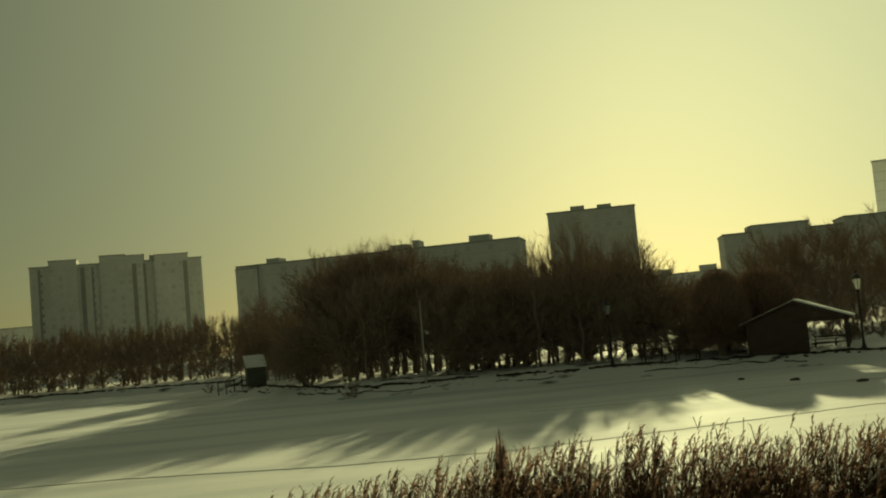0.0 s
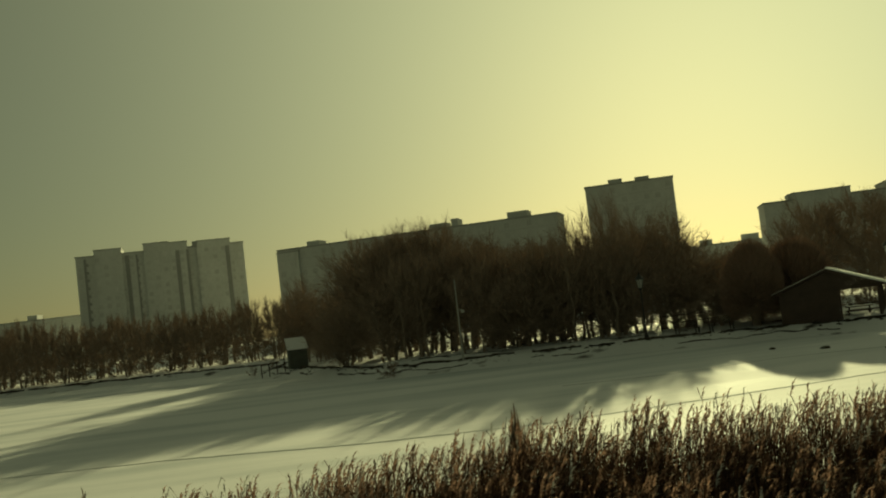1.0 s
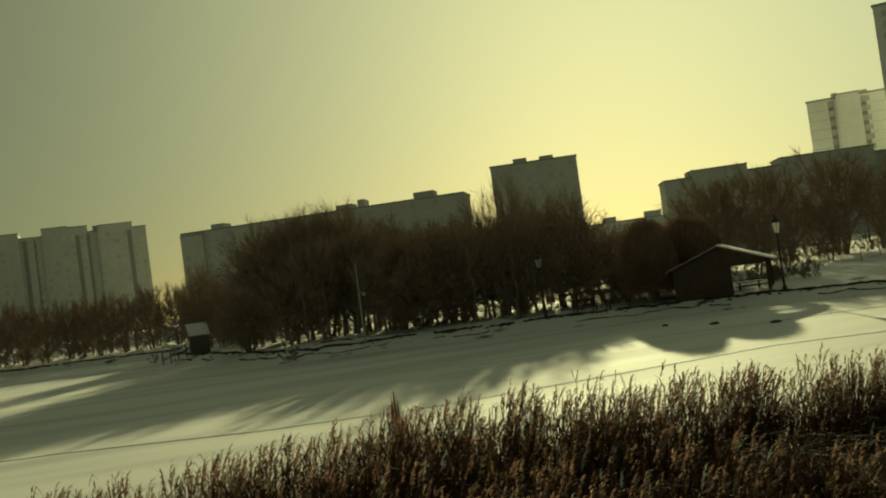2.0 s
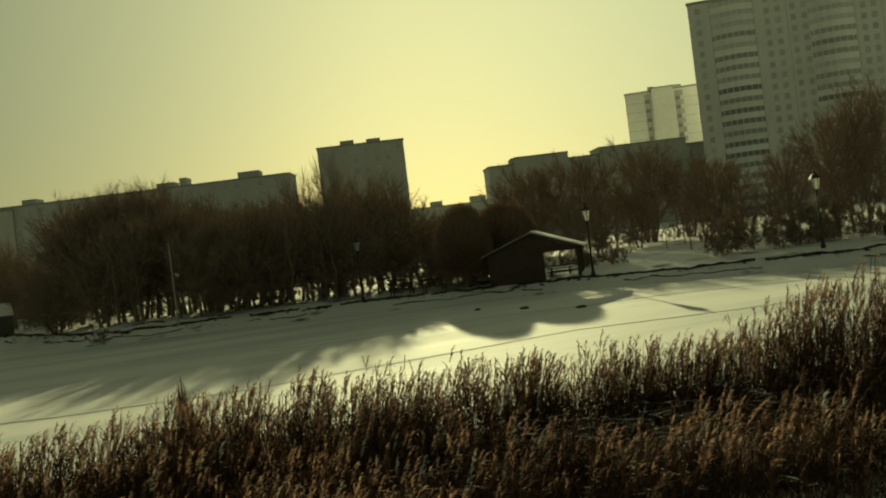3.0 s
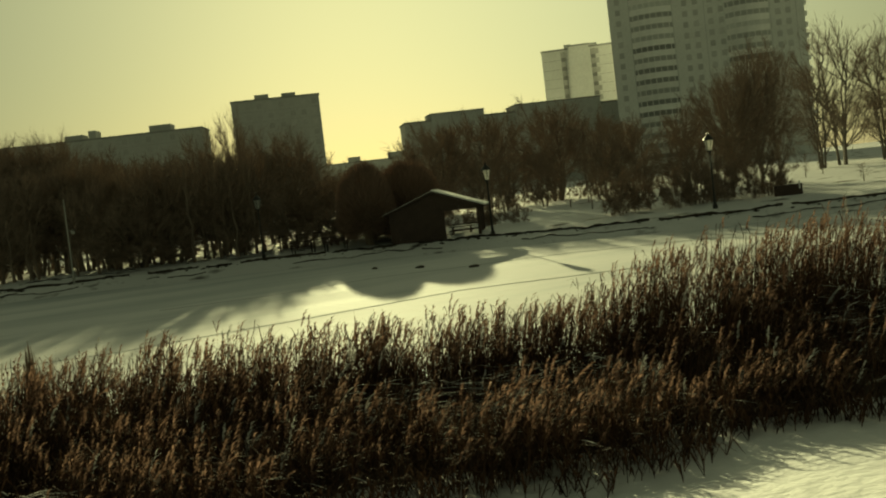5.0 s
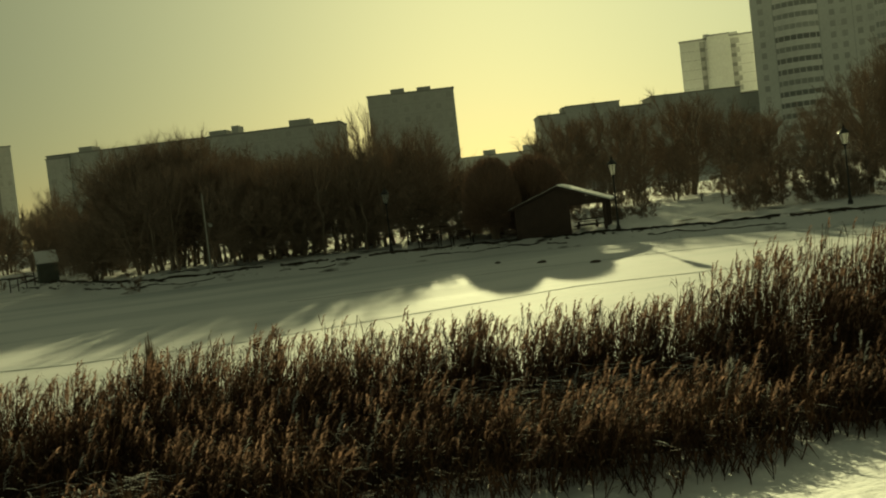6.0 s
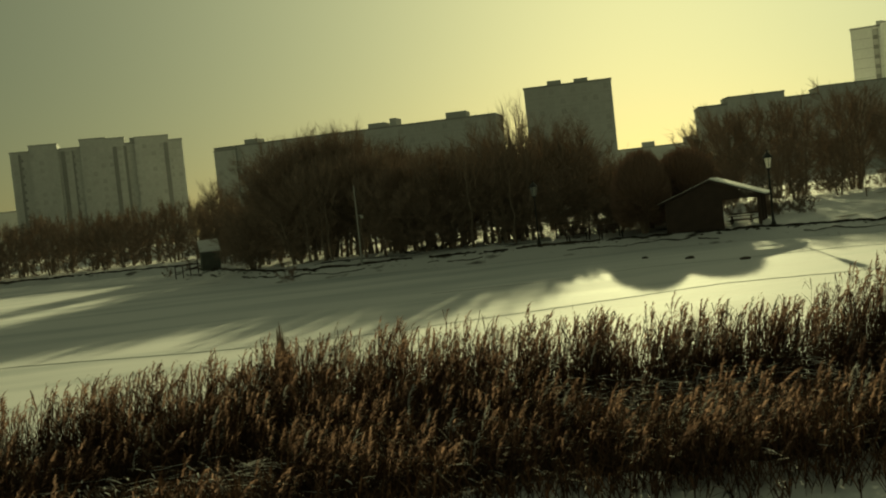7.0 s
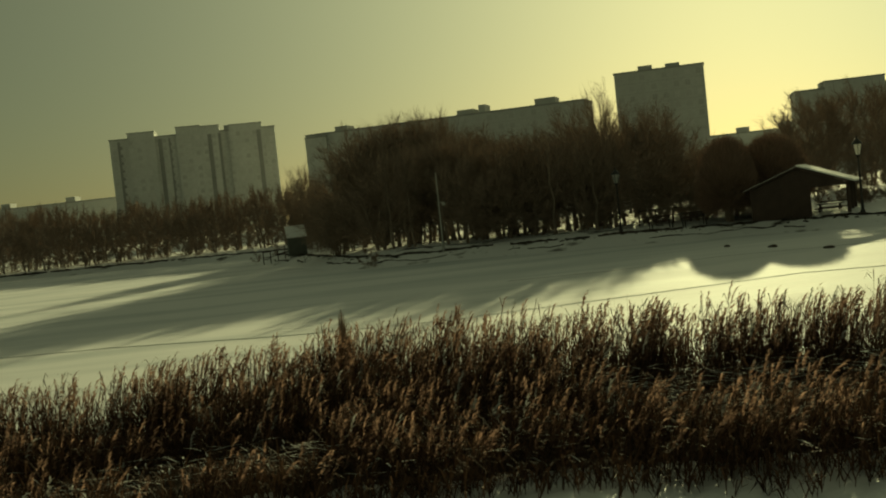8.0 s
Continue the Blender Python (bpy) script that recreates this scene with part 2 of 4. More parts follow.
def ground_height(px, py):
    px, py = np.asarray(px, float), np.asarray(py, float)
    wob = 0.15 * np.sin(px * 1.7 + py * 0.9) + 0.12 * np.sin(px * 0.6 - py * 2.3) + 0.12 * np.sin(px * 3.9 + 1.0)
    d = pond_distance(px, py)
    far = np.interp(d + wob * np.clip(d, 0, 1), [-2, -0.3, 0, 1.0, 2.6, 5, 8, 60, 130, 400], [-0.5, -0.15, 0.0, 0.24, 0.66, 0.84, 1.0, 1.7, 2.6, 3.0])
    near = np.interp(d, [-6, -1, 0, 1.5, 5, 8, 14, 60], [-0.4, -0.08, 0.0, 0.15, 0.36, 0.8, 2.3, 2.4])
    rough = 0.05 * np.sin(px * 0.9 + 2) * np.sin(py * 0.8) + 0.03 * np.sin(px * 2.7) * np.sin(py * 2.9 + 1)
    return np.where(py + 0.14 * px < 30, near, far) + np.where(d > 0.3, rough, 0)


def gh(x, y):
    return float(ground_height(np.array([x]), np.array([y]))[0])


def ground():
    xs = np.concatenate([[-4000, -2000, -900, -400], np.arange(-250, -20, 6), np.arange(-20, -4, 1.2), np.arange(-4, 62, 0.4), np.arange(62, 110, 1.5), np.arange(110, 330, 8), [400, 900, 2000, 4000]])
    ys = np.concatenate([[-4000, -1500, -500, -150, -60], np.arange(-30, 8, 2.0), np.arange(8, 24, 0.5), np.arange(24, 44, 2.5), np.arange(44, 96, 0.4), np.arange(96, 180, 1.3), np.arange(180, 420, 10), [500, 900, 2000, 4500]])
    gx, gy = np.meshgrid(xs, ys)
    gz = ground_height(gx, gy)
    verts = np.stack([gx, gy, gz], -1).reshape(-1, 3).tolist()
    w = len(xs)
    faces = [(j * w + i, j * w + i + 1, (j + 1) * w + i + 1, (j + 1) * w + i) for j in range(len(ys) - 1) for i in range(w - 1)]
    me = mesh_from("ground", verts, faces, M_GROUND)
    for p in me.polygons:
        p.use_smooth = True
    tagged(new("ground", me), "snow-covered ground sloping down to the frozen pond", "ground", kind="structure")


def ice():
    verts = [(-320, 4, 0), (110, 4, 0), (110, 60, 0), (60, 100, 0), (0, 140, 0), (-60, 180, 0), (-320, 215, 0)]
    ob = new("water", mesh_from("water", verts, [tuple(range(7))], M_ICE))
    tagged(ob, "frozen pond with wind-packed snow and streaks of ice", "frozen pond", kind="structure")


def ice_crack(name, pts, width):
    rnd = random.Random(len(pts) + int(pts[0][0] * 10))
    verts, faces = [], []
    for (ax, ay), (bx, by) in zip(pts, pts[1:]):
        k = max(2, int(math.hypot(bx - ax, by - ay) / 0.5))
        for i in range(k):
            x, y = ax + (bx - ax) * i / k, ay + (by - ay) * i / k + rnd.uniform(-0.07, 0.07)
            h = width * rnd.uniform(0.3, 1.2)
            verts += [(x, y - h, 0.004), (x, y + h * 0.2, 0.02), (x, y + h, 0.004)]
    for i in range(len(verts) // 3 - 1):
        for j in (0, 1):
            faces.append((i * 3 + j, i * 3 + 3 + j, i * 3 + 4 + j, i * 3 + 1 + j))
    tagged(new(name, mesh_from(name, verts, faces, M_CRACK)), "thin dark crack with a raised lip in the ice", "ice crack", kind="structure")


def shore_points(step, first, last, inland):
    """Places every step metres along the far shore, that far inland."""
    pts = FAR_SHORE[first:last]
    out = []
    for (ax, ay), (bx, by) in zip(pts, pts[1:]):
        n = math.hypot(bx - ax, by - ay)
        nx, ny = (by - ay) / n, -(bx - ax) / n
        for i in range(int(n / step)):
            t = i * step / n
            out.append((ax + (bx - ax) * t + nx * inland, ay + (by - ay) * t + ny * inland))
    return out


def bank_ledge(name, inland, height, keep, first, last, label):
    """The broken dark face of turf and stone where the bank is undercut, in stretches."""
    rnd = random.Random(int(inland * 10))
    verts, faces = [], []
    run = False
    pts = shore_points(0.3, first, last, inland)
    for (x, y), (x2, y2) in zip(pts, pts[1:]):
        n = math.hypot(x2 - x, y2 - y)
        nx, ny = (y2 - y) / n, -(x2 - x) / n
        lie = noise.noise(Vector((x * 0.16, y * 0.16, inland)))
        if n > 1.0 or lie < keep or rnd.random() < 0.025:
            run = False
            continue
        off = 0.06 * noise.noise(Vector((x * 0.5, y * 0.5, 3))) + rnd.gauss(0, 0.035)
        x, y = x + nx * off, y + ny * off
        h, z = height * rnd.uniform(0.5, 1.15), gh(x, y)
        o = len(verts)
        for back, up in ((0.02, -0.14), (0.06, h * 0.55), (-0.02, h * 0.85), (0.10, h), (0.45, h * 0.55)):
            verts.append((x + nx * (back + rnd.gauss(0, 0.02)), y + ny * (back + rnd.gauss(0, 0.02)), z + up))
        if run:
            faces += [(o - 5 + k, o + k, o + k + 1, o - 4 + k) for k in range(4)]
        run = True
    tagged(new(name, mesh_from(name, verts, faces, M_TURF)), label, "bank edge", kind="structure")


def bank_turf():
    """Broken dark turf and stones along the undercut edge."""
    rnd = random.Random(5)
    verts, faces = [], []
    base = bmesh.new()
    bmesh.ops.create_icosphere(base, subdivisions=1, radius=1)
    bv, bf = [v.co.copy() for v in base.verts], [[v.index for v in f.verts] for f in base.faces]
    base.free()
    for x, y in shore_points(0.24, 1, 15, 2.5):
        if rnd.random() < 0.6:
            continue
        x, y = x + rnd.gauss(0, 0.3), y + rnd.gauss(0, 0.14)
        r = rnd.uniform(0.04, 0.12)
        z = gh(x, y)
        o = len(verts)
        verts += [(x + v.x * r * rnd.uniform(1, 2.2), y + v.y * r * rnd.uniform(0.8, 1.4), z + v.z * r * rnd.uniform(0.35, 0.8)) for v in bv]
        faces += [[i + o for i in f] for f in bf]
    tagged(new("bank_turf", mesh_from("bank_turf", verts, faces, M_TURF)), "broken dark turf and stones along the pond edge", "turf", kind="stuff")


# ---- trees ----
class Wood:
    """Gathers the tubes of a tree's trunk and limbs, and the blades of its twigs."""
    def __init__(self, seed):
        self.rnd = random.Random(seed)
        self.v, self.f, self.tv, self.tf = [], [], [], []

    def tube(self, pts, radii, sides=5):
        o = len(self.v)
        for i, (p, r) in enumerate(zip(pts, radii)):
            d = (pts[min(i + 1, len(pts) - 1)] - pts[max(i - 1, 0)]).normalized()
            u = d.orthogonal().normalized()
            w = d.cross(u)
            for k in range(sides):
                a = k * math.tau / sides
                self.v.append(tuple(p + u * (r * math.cos(a)) + w * (r * math.sin(a))))
        for i in range(len(pts) - 1):
            for k in range(sides):
                a, b = o + i * sides + k, o + i * sides + (k + 1) % sides
                self.f.append((a, b, b + sides, a + sides))

    def twig(self, p, d, length, width):
        """One bent tapering blade."""
        side = d.cross(Vector((self.rnd.gauss(0, 1), self.rnd.gauss(0, 1), self.rnd.gauss(0, 1))))
        side = side.normalized() * (width / 2)
        mid = p + d * (length * 0.5) + Vector((self.rnd.gauss(0, 1), self.rnd.gauss(0, 1), self.rnd.gauss(0, 1))) * (length * 0.07)
        tip = p + d * length + Vector((0, 0, length * 0.06))
        o = len(self.tv)
        self.tv += [tuple(p - side), tuple(p + side), tuple(mid + side * 0.8), tuple(mid - side * 0.8), tuple(tip)]
        self.tf += [(o, o + 1, o + 2, o + 3), (o + 3, o + 2, o + 4)]

    def turned(self, d, angle):
        u = d.orthogonal().normalized()
        u.rotate(Matrix.Rotation(self.rnd.uniform(0, math.tau), 3, d))
        return (d * math.cos(angle) + u * math.sin(angle)).normalized()

    def finish(self, name, bark, height, width, shoots=None):
        """Brings the tree to its height and crown width, and links it."""
        allv = np.array(self.v + self.tv)
        sz = height / np.quantile(allv[:, 2], 0.997)
        sw = width / 2 / np.quantile(np.hypot(allv[:, 0], allv[:, 1]), 0.97)
        grow = np.array([sw, sw, sz])
        self.v, self.tv = (np.array(self.v) * grow).tolist(), (np.array(self.tv) * grow).tolist()
        ob = empty(name)
        part("trunk", mesh_from("trunk", self.v, self.f, bark), None, ob)
        if self.tv:
            part("crown", mesh_from("crown", self.tv, self.tf, shoots or M_TWIG), None, ob)
        return ob


def grown_tree(seed, height, width, bark, name="bare_tree", foot=0.2, limbs=34, twigs=1500, length=0.9, thin=0.05, trunks=1, stout=1.0, rag=0.35):
    """A bare tree: trunk, limbs that reach for points of an uneven crown, side branches and fine twigs."""
    w = Wood(seed)
    rnd = w.rnd
    z0, zc, hz = foot * height, (foot * height + height) / 2, (height - foot * height) / 2
    lines = []
    for k in range(trunks):
        a = k * math.tau / trunks + rnd.uniform(-0.4, 0.4)
        lean = Vector((math.cos(a), math.sin(a), 0)) * (width * 0.13 * (trunks > 1))
        pts = [Vector((0, 0, -0.15)) + lean * 0.25]
        for i in range(1, 6):
            pts.append(lean * (0.25 + 0.2 * i) + Vector((rnd.gauss(0, 0.025), rnd.gauss(0, 0.025), 0)) * height * 0.5 + Vector((0, 0, height * 0.16 * i)))
        r0 = height * 0.017 * stout / trunks ** 0.35
        w.tube(pts, [r0 * 1.4, r0, r0 * 0.8, r0 * 0.6, r0 * 0.4, r0 * 0.15], 6)
        for c in range(limbs // trunks):
            while True:
                u = Vector((rnd.uniform(-1, 1), rnd.uniform(-1, 1), rnd.uniform(-1, 1)))
                if 0.15 < math.hypot(u.x, u.y) ** 2.6 + abs(u.z) ** 3.2 <= 1 and (trunks == 1 or u.x * math.cos(a) + u.y * math.sin(a) > -0.3):
                    break
            u = u * (1 - rag * 0.5 + rag * noise.noise(u.normalized() * 1.7 + Vector((seed * 3.1, 0, 0))))
            goal = Vector((u.x * width / 2, u.y * width / 2, zc + u.z * hz))
            zt = min(max(goal.z - 0.30 * height * rnd.uniform(0.5, 1.2) - 0.25 * math.hypot(goal.x, goal.y), 0.10 * height), 0.74 * height)
            t = (zt + 0.15) / (height * 0.16)
            n = min(int(t), 4)
            root = pts[n].lerp(pts[n + 1], min(t - n, 1))
            out = Vector((goal.x - root.x, goal.y - root.y, 0))
            m1 = root.lerp(goal, 0.4) + out * 0.10 - Vector((0, 0, 0.02 * height)) + Vector((rnd.gauss(0, 1), rnd.gauss(0, 1), rnd.gauss(0, 1))) * height * 0.012
            m2 = root.lerp(goal, 0.75) + out * 0.07 + Vector((rnd.gauss(0, 1), rnd.gauss(0, 1), rnd.gauss(0, 1))) * height * 0.012
            r = height * 0.0055 * stout * rnd.uniform(0.7, 1.3)
            w.tube([root, m1, m2, goal], [r, r * 0.75, r * 0.5, r * 0.2], 4)
            lines.append((root.lerp(m1, 0.6), m1, m2, goal))
    mid = Vector((0, 0, zc - hz * 0.5))
    twiglines = []
    for line in lines:
        for c in range(7):
            q = line[1].lerp(line[2], rnd.random()) if c < 3 else line[2].lerp(line[3], rnd.random())
            go = ((q - mid).normalized() * 0.9 + Vector((rnd.gauss(0, 0.6), rnd.gauss(0, 0.6), rnd.gauss(0.25, 0.5)))).normalized()
            ln = height * rnd.uniform(0.07, 0.15)
            w.twig(q, go, ln, max(0.028, thin * 1.2))
            twiglines.append((q, q + go * ln))
        twiglines.append((line[1], line[2]))
        twiglines.append((line[2], line[3]))
    for c in range(twigs):
        a, b = rnd.choice(twiglines)
        q = a.lerp(b, rnd.uniform(0.05, 1))
        go = ((q - mid).normalized() * 0.7 + (b - a).normalized() * 0.4 + Vector((rnd.gauss(0, 0.55), rnd.gauss(0, 0.55), rnd.gauss(0.2, 0.45)))).normalized()
        w.twig(q, go, length * rnd.uniform(0.45, 1.15), thin)
    return w.finish(name, bark, height, width)


def round_willow(seed, height, width):
    """A low willow, cut back often: forked stems, a full round head of fine upright shoots with an even rim."""
    w = Wood(seed)
    rnd = w.rnd
    hub = height * 0.30
    for k in range(7):
        a = k * math.tau / 7 + rnd.uniform(-0.3, 0.3)
        top = Vector((math.cos(a) * width * 0.16, math.sin(a) * width * 0.16, hub + rnd.uniform(-0.2, 0.3)))
        w.tube([Vector((math.cos(a) * 0.14, math.sin(a) * 0.14, -0.1)), Vector((math.cos(a) * 0.26, math.sin(a) * 0.26, hub * 0.5)), top], [0.14, 0.10, 0.07], 5)
        for c in range(30):
            th, ph = rnd.uniform(0, math.tau), math.acos(rnd.uniform(-0.35, 1.0))
            full = 1 + 0.05 * noise.noise(Vector((math.cos(th) * 1.5, math.sin(th) * 1.5, ph + seed)))
            rim = Vector((math.sin(ph) ** 0.8 * math.cos(th) * width * 0.5 * full, math.sin(ph) ** 0.8 * math.sin(th) * width * 0.5 * full, hub + math.cos(ph) * (height * full - hub) * (1 if ph < 1.57 else 0.45)))
            bend = top.lerp(rim, 0.5) + Vector((0, 0, 0.06 * height))
            w.tube([top, bend, top.lerp(rim, 0.86)], [0.035, 0.022, 0.010], 3)
            for e in range(90):
                goal = rim + Vector((rnd.gauss(0, 1), rnd.gauss(0, 1), rnd.gauss(0, 1))) * (width * 0.12)
                v = goal - Vector((0, 0, hub))
                up = height - hub if v.z > 0 else 0.45 * (height - hub)
                k = math.sqrt((v.x * v.x + v.y * v.y) / (width * 0.5) ** 2 + (v.z / up) ** 2)
                goal = Vector((0, 0, hub)) + v * (full * rnd.uniform(0.94, 1.02) * (1 if e < 62 else rnd.uniform(0.6, 1)) / k)
                go = (goal - top + Vector((rnd.gauss(0, 0.3), rnd.gauss(0, 0.3), 0.3))).normalized()
                ln = rnd.uniform(0.35, 0.9)
                w.twig(goal - go * ln, go, ln, 0.028)
    return w.finish("round_willow", M_BARK, height, width, M_WILLOW)


def plant(template, places, label, group, grow=None):
    """Copies of one tree at rows of x, y, height factor, width factor; all but the first are also scaled by grow (width, height)."""
    rnd = random.Random(len(places) * 7 + len(label))
    gw, gt = grow or (places[0][3], places[0][2])
    template.matrix_basis = Matrix()
    for k, (x, y, sz, sw) in reversed(list(enumerate(places))):
        sw, sz = (sw * gw, sz * gt) if k or grow else (sw, sz)
        m = Matrix.Translation((x, y, gh(x, y) - 0.05)) @ Matrix.Rotation(rnd.uniform(0, math.tau), 4, "Z") @ Matrix.Diagonal((sw, sw, sz, 1))
        if k == 0:
            ob = template
            ob.matrix_basis = m
        else:
            ob = copy_thing(template, m)
        tagged(ob, label, "tree", group)


# ---- buildings ----
def house_frame(x0, y0, x1, y1):
    """A frame at the foot of a facade: x along it, y away from the pond. Returns it with the facade's length."""
    d = Vector((x1 - x0, y1 - y0, 0))
    ang = math.atan2(d.y, d.x)
    return Matrix.Translation((x0, y0, 0)) @ Matrix.Rotation(ang, 4, "Z"), d.length


def shared_box(name, sx, sy, sz, material, bevel=0.0):
    bm = box(-sx / 2, sx / 2, -sy / 2, sy / 2, 0, sz, bevel)
    me = bpy.data.meshes.new(name)
    bm.to_mesh(me)
    bm.free()
    me.materials.append(material)
    return me


def window_mesh(w, h, glass):
    """A pane set in a projecting frame with a middle bar."""
    bm = bmesh.new()
    for a, b, c, d in ((-w / 2, -w / 2 + 0.08, 0, h), (w / 2 - 0.08, w / 2, 0, h), (-w / 2, w / 2, -0.08, 0), (-w / 2, w / 2, h, h + 0.08), (-0.04, 0.04, 0, h)):
        box(a, b, -0.06, 0.02, c, d, bm=bm)
    me = bpy.data.meshes.new("window")
    bm.to_mesh(me); bm.free()
    me.materials.append(M_WINFRAME)
    pane = shared_box("pane", w - 0.1, 0.03, h, glass)
    return me, pane


def apartment_building(name, x0, y0, x1, y1, height, depth, floors, columns, label, wall=None, hut_at=(), steps=(), recess=(), windows=True, win=(1.5, 1.5), at=()):
    """A panel block: body with floor joints, flat roof with parapet and lift huts, windows set floor by floor."""
    m, length = house_frame(x0, y0, x1, y1)
    ob = empty(name, m)
    wall = wall or M_PANEL
    part("wall", box(0, length, 0, depth, 0, height), wall, ob)
    bm = bmesh.new()
    box(-0.2, length + 0.2, -0.2, depth + 0.2, height, height + 0.5, bm=bm)
    part("roof", bm, M_ROOF, ob)
    for a, b, up in steps:
        part("stepped_bay", box(a * length, b * length, -0.9, depth * 0.9, 0, height + up, 0.0), wall, ob)
        part("bay_roof", box(a * length - 0.15, b * length + 0.15, -1.05, depth * 0.92, height + up, height + up + 0.4), M_ROOF, ob)
    for a, wd, up in hut_at:
        part("lift_hut", box(a * length - wd / 2, a * length + wd / 2, depth * 0.25, depth * 0.7, height + 0.5, height + 0.5 + up, 0.1), wall, ob)
    # no recess is cut: a nearly flush dark strip stands in for its shade
    for a, wd in recess:
        part("recess_shade_strip", box(a * length - wd / 2, a * length + wd / 2, -0.06 - (0.9 if any(s[0] <= a <= s[1] for s in steps) else 0), 0.5, 0.5, height - 0.6), M_PANEL_DARK, ob)
    fh = (height - 0.8) / floors
    joint = shared_box("floor_joint", length, 0.05, 0.10, M_JOINT)
    for f in range(1, floors):
        part("floor_joint", joint, None, ob, m=Matrix.Translation((length / 2, -0.02, 0.6 + f * fh)))
    if windows:
        frame_me, pane_me = window_mesh(*win, M_GLASS_FAR)
        for f in range(floors):
            for x in [a * length for a in at] or [(c + 0.5) / columns * length for c in range(columns)]:
                out = -0.95 if any(a * length <= x <= b * length for a, b, _ in steps) else -0.05
                wd = part("window", frame_me, None, ob, m=Matrix.Translation((x, out, 0.6 + f * fh + 0.8)))
                part("pane", pane_me, None, wd)
    tagged(ob, label, "apartment building")
    return ob


def arc_mesh(name, w, bulge, z0, z1, thick, material):
    """A bowed parapet or glazing strip, w wide, standing out by bulge in the middle."""
    bm = bmesh.new()
    n = 10
    for s in range(n):
        ring = []
        for k in (s, s + 1):
            u = k / n * 2 - 1
            ring.append((u * w / 2, -bulge * (1 - u * u) - 0.05))
        (ax, ay), (bx, by) = ring
        vs = [bm.verts.new(p) for p in ((ax, ay, z0), (bx, by, z0), (bx, by, z1), (ax, ay, z1), (ax, ay + thick, z0), (bx, by + thick, z0), (bx, by + thick, z1), (ax, ay + thick, z1))]
        ends = ((0, 3, 7, 4),) if s == 0 else ((2, 1, 5, 6),) if s == n - 1 else ()
        for q in ((0, 1, 2, 3), (5, 4, 7, 6), (3, 2, 6, 7), (1, 0, 4, 5), *ends):
            bm.faces.new([vs[i] for i in q])
    bmesh.ops.remove_doubles(bm, verts=bm.verts[:], dist=0.001)
    me = bpy.data.meshes.new(name)
    bm.to_mesh(me); bm.free()
    me.materials.append(material)
    return me


def tall_tower():
    """A tall panel tower with two columns of bowed balconies."""
    m, length = house_frame(176.2, 256.0, 215.6, 223.6)
    ob = empty("apartment_tower", m)
    H, floors = 61.0, 20
    part("wall", box(0, length, 0, 22, 0, H), M_PANEL_PALE, ob)
    part("roof", box(-0.3, length + 0.3, -0.3, 22.3, H, H + 0.6), M_ROOF, ob)
    part("lift_hut", box(length * 0.42, length * 0.6, 6, 15, H + 0.6, H + 4), M_PANEL_PALE, ob)
    fh = 2.93
    para = arc_mesh("balcony", 11.2, 2.3, 0, 1.62, 0.18, M_PARAPET)
    glaz = arc_mesh("glazing", 11.2, 2.0, 1.62, 2.93, 0.06, M_GLASS)
    mull_me = shared_box("mullion", 0.16, 0.25, 1.31, M_PARAPET)
    spots = [(u * 5.6, -2.10 * (1 - u * u) - 0.03) for u in (-0.86 + k * 1.72 / 6 for k in range(7))]
    for f in range(floors):
        for cx in (0.222, 0.715):
            b = part("balcony", para, None, ob, m=Matrix.Translation((cx * length, 0, 1.6 + f * fh)))
            part("glazing", glaz, None, b)
            for mx, my in spots:
                part("mullion", mull_me, None, b, m=Matrix.Translation((mx, my, 1.62)))
    frame_me, pane_me = window_mesh(1.3, 1.35, M_GLASS_PALE)
    for f in range(floors):
        for x in (0.05, 0.40, 0.455, 0.53, 0.585, 0.87, 0.92):
            wd = part("window", frame_me, None, ob, m=Matrix.Translation((x * length, -0.05, 1.6 + f * fh + 0.9)))
            part("pane", pane_me, None, wd)
    # glazed loggias that stand out along the far corner
    log = shared_box("corner_loggia", 0.9, 3.0, 1.1, M_PARAPET)
    for f in range(floors):
        part("corner_loggia", log, None, ob, m=Matrix.Translation((length + 0.4, 5, 1.6 + f * fh)))
    for x in (0.11, 0.335, 0.50, 0.63, 0.83, 0.96):
        part("panel_joint", box(x * length - 0.06, x * length + 0.06, -0.04, 0.1, 0, H), M_PANEL, ob)
    tagged(ob, "tall pale panel apartment tower with two columns of bowed balconies", "apartment tower")


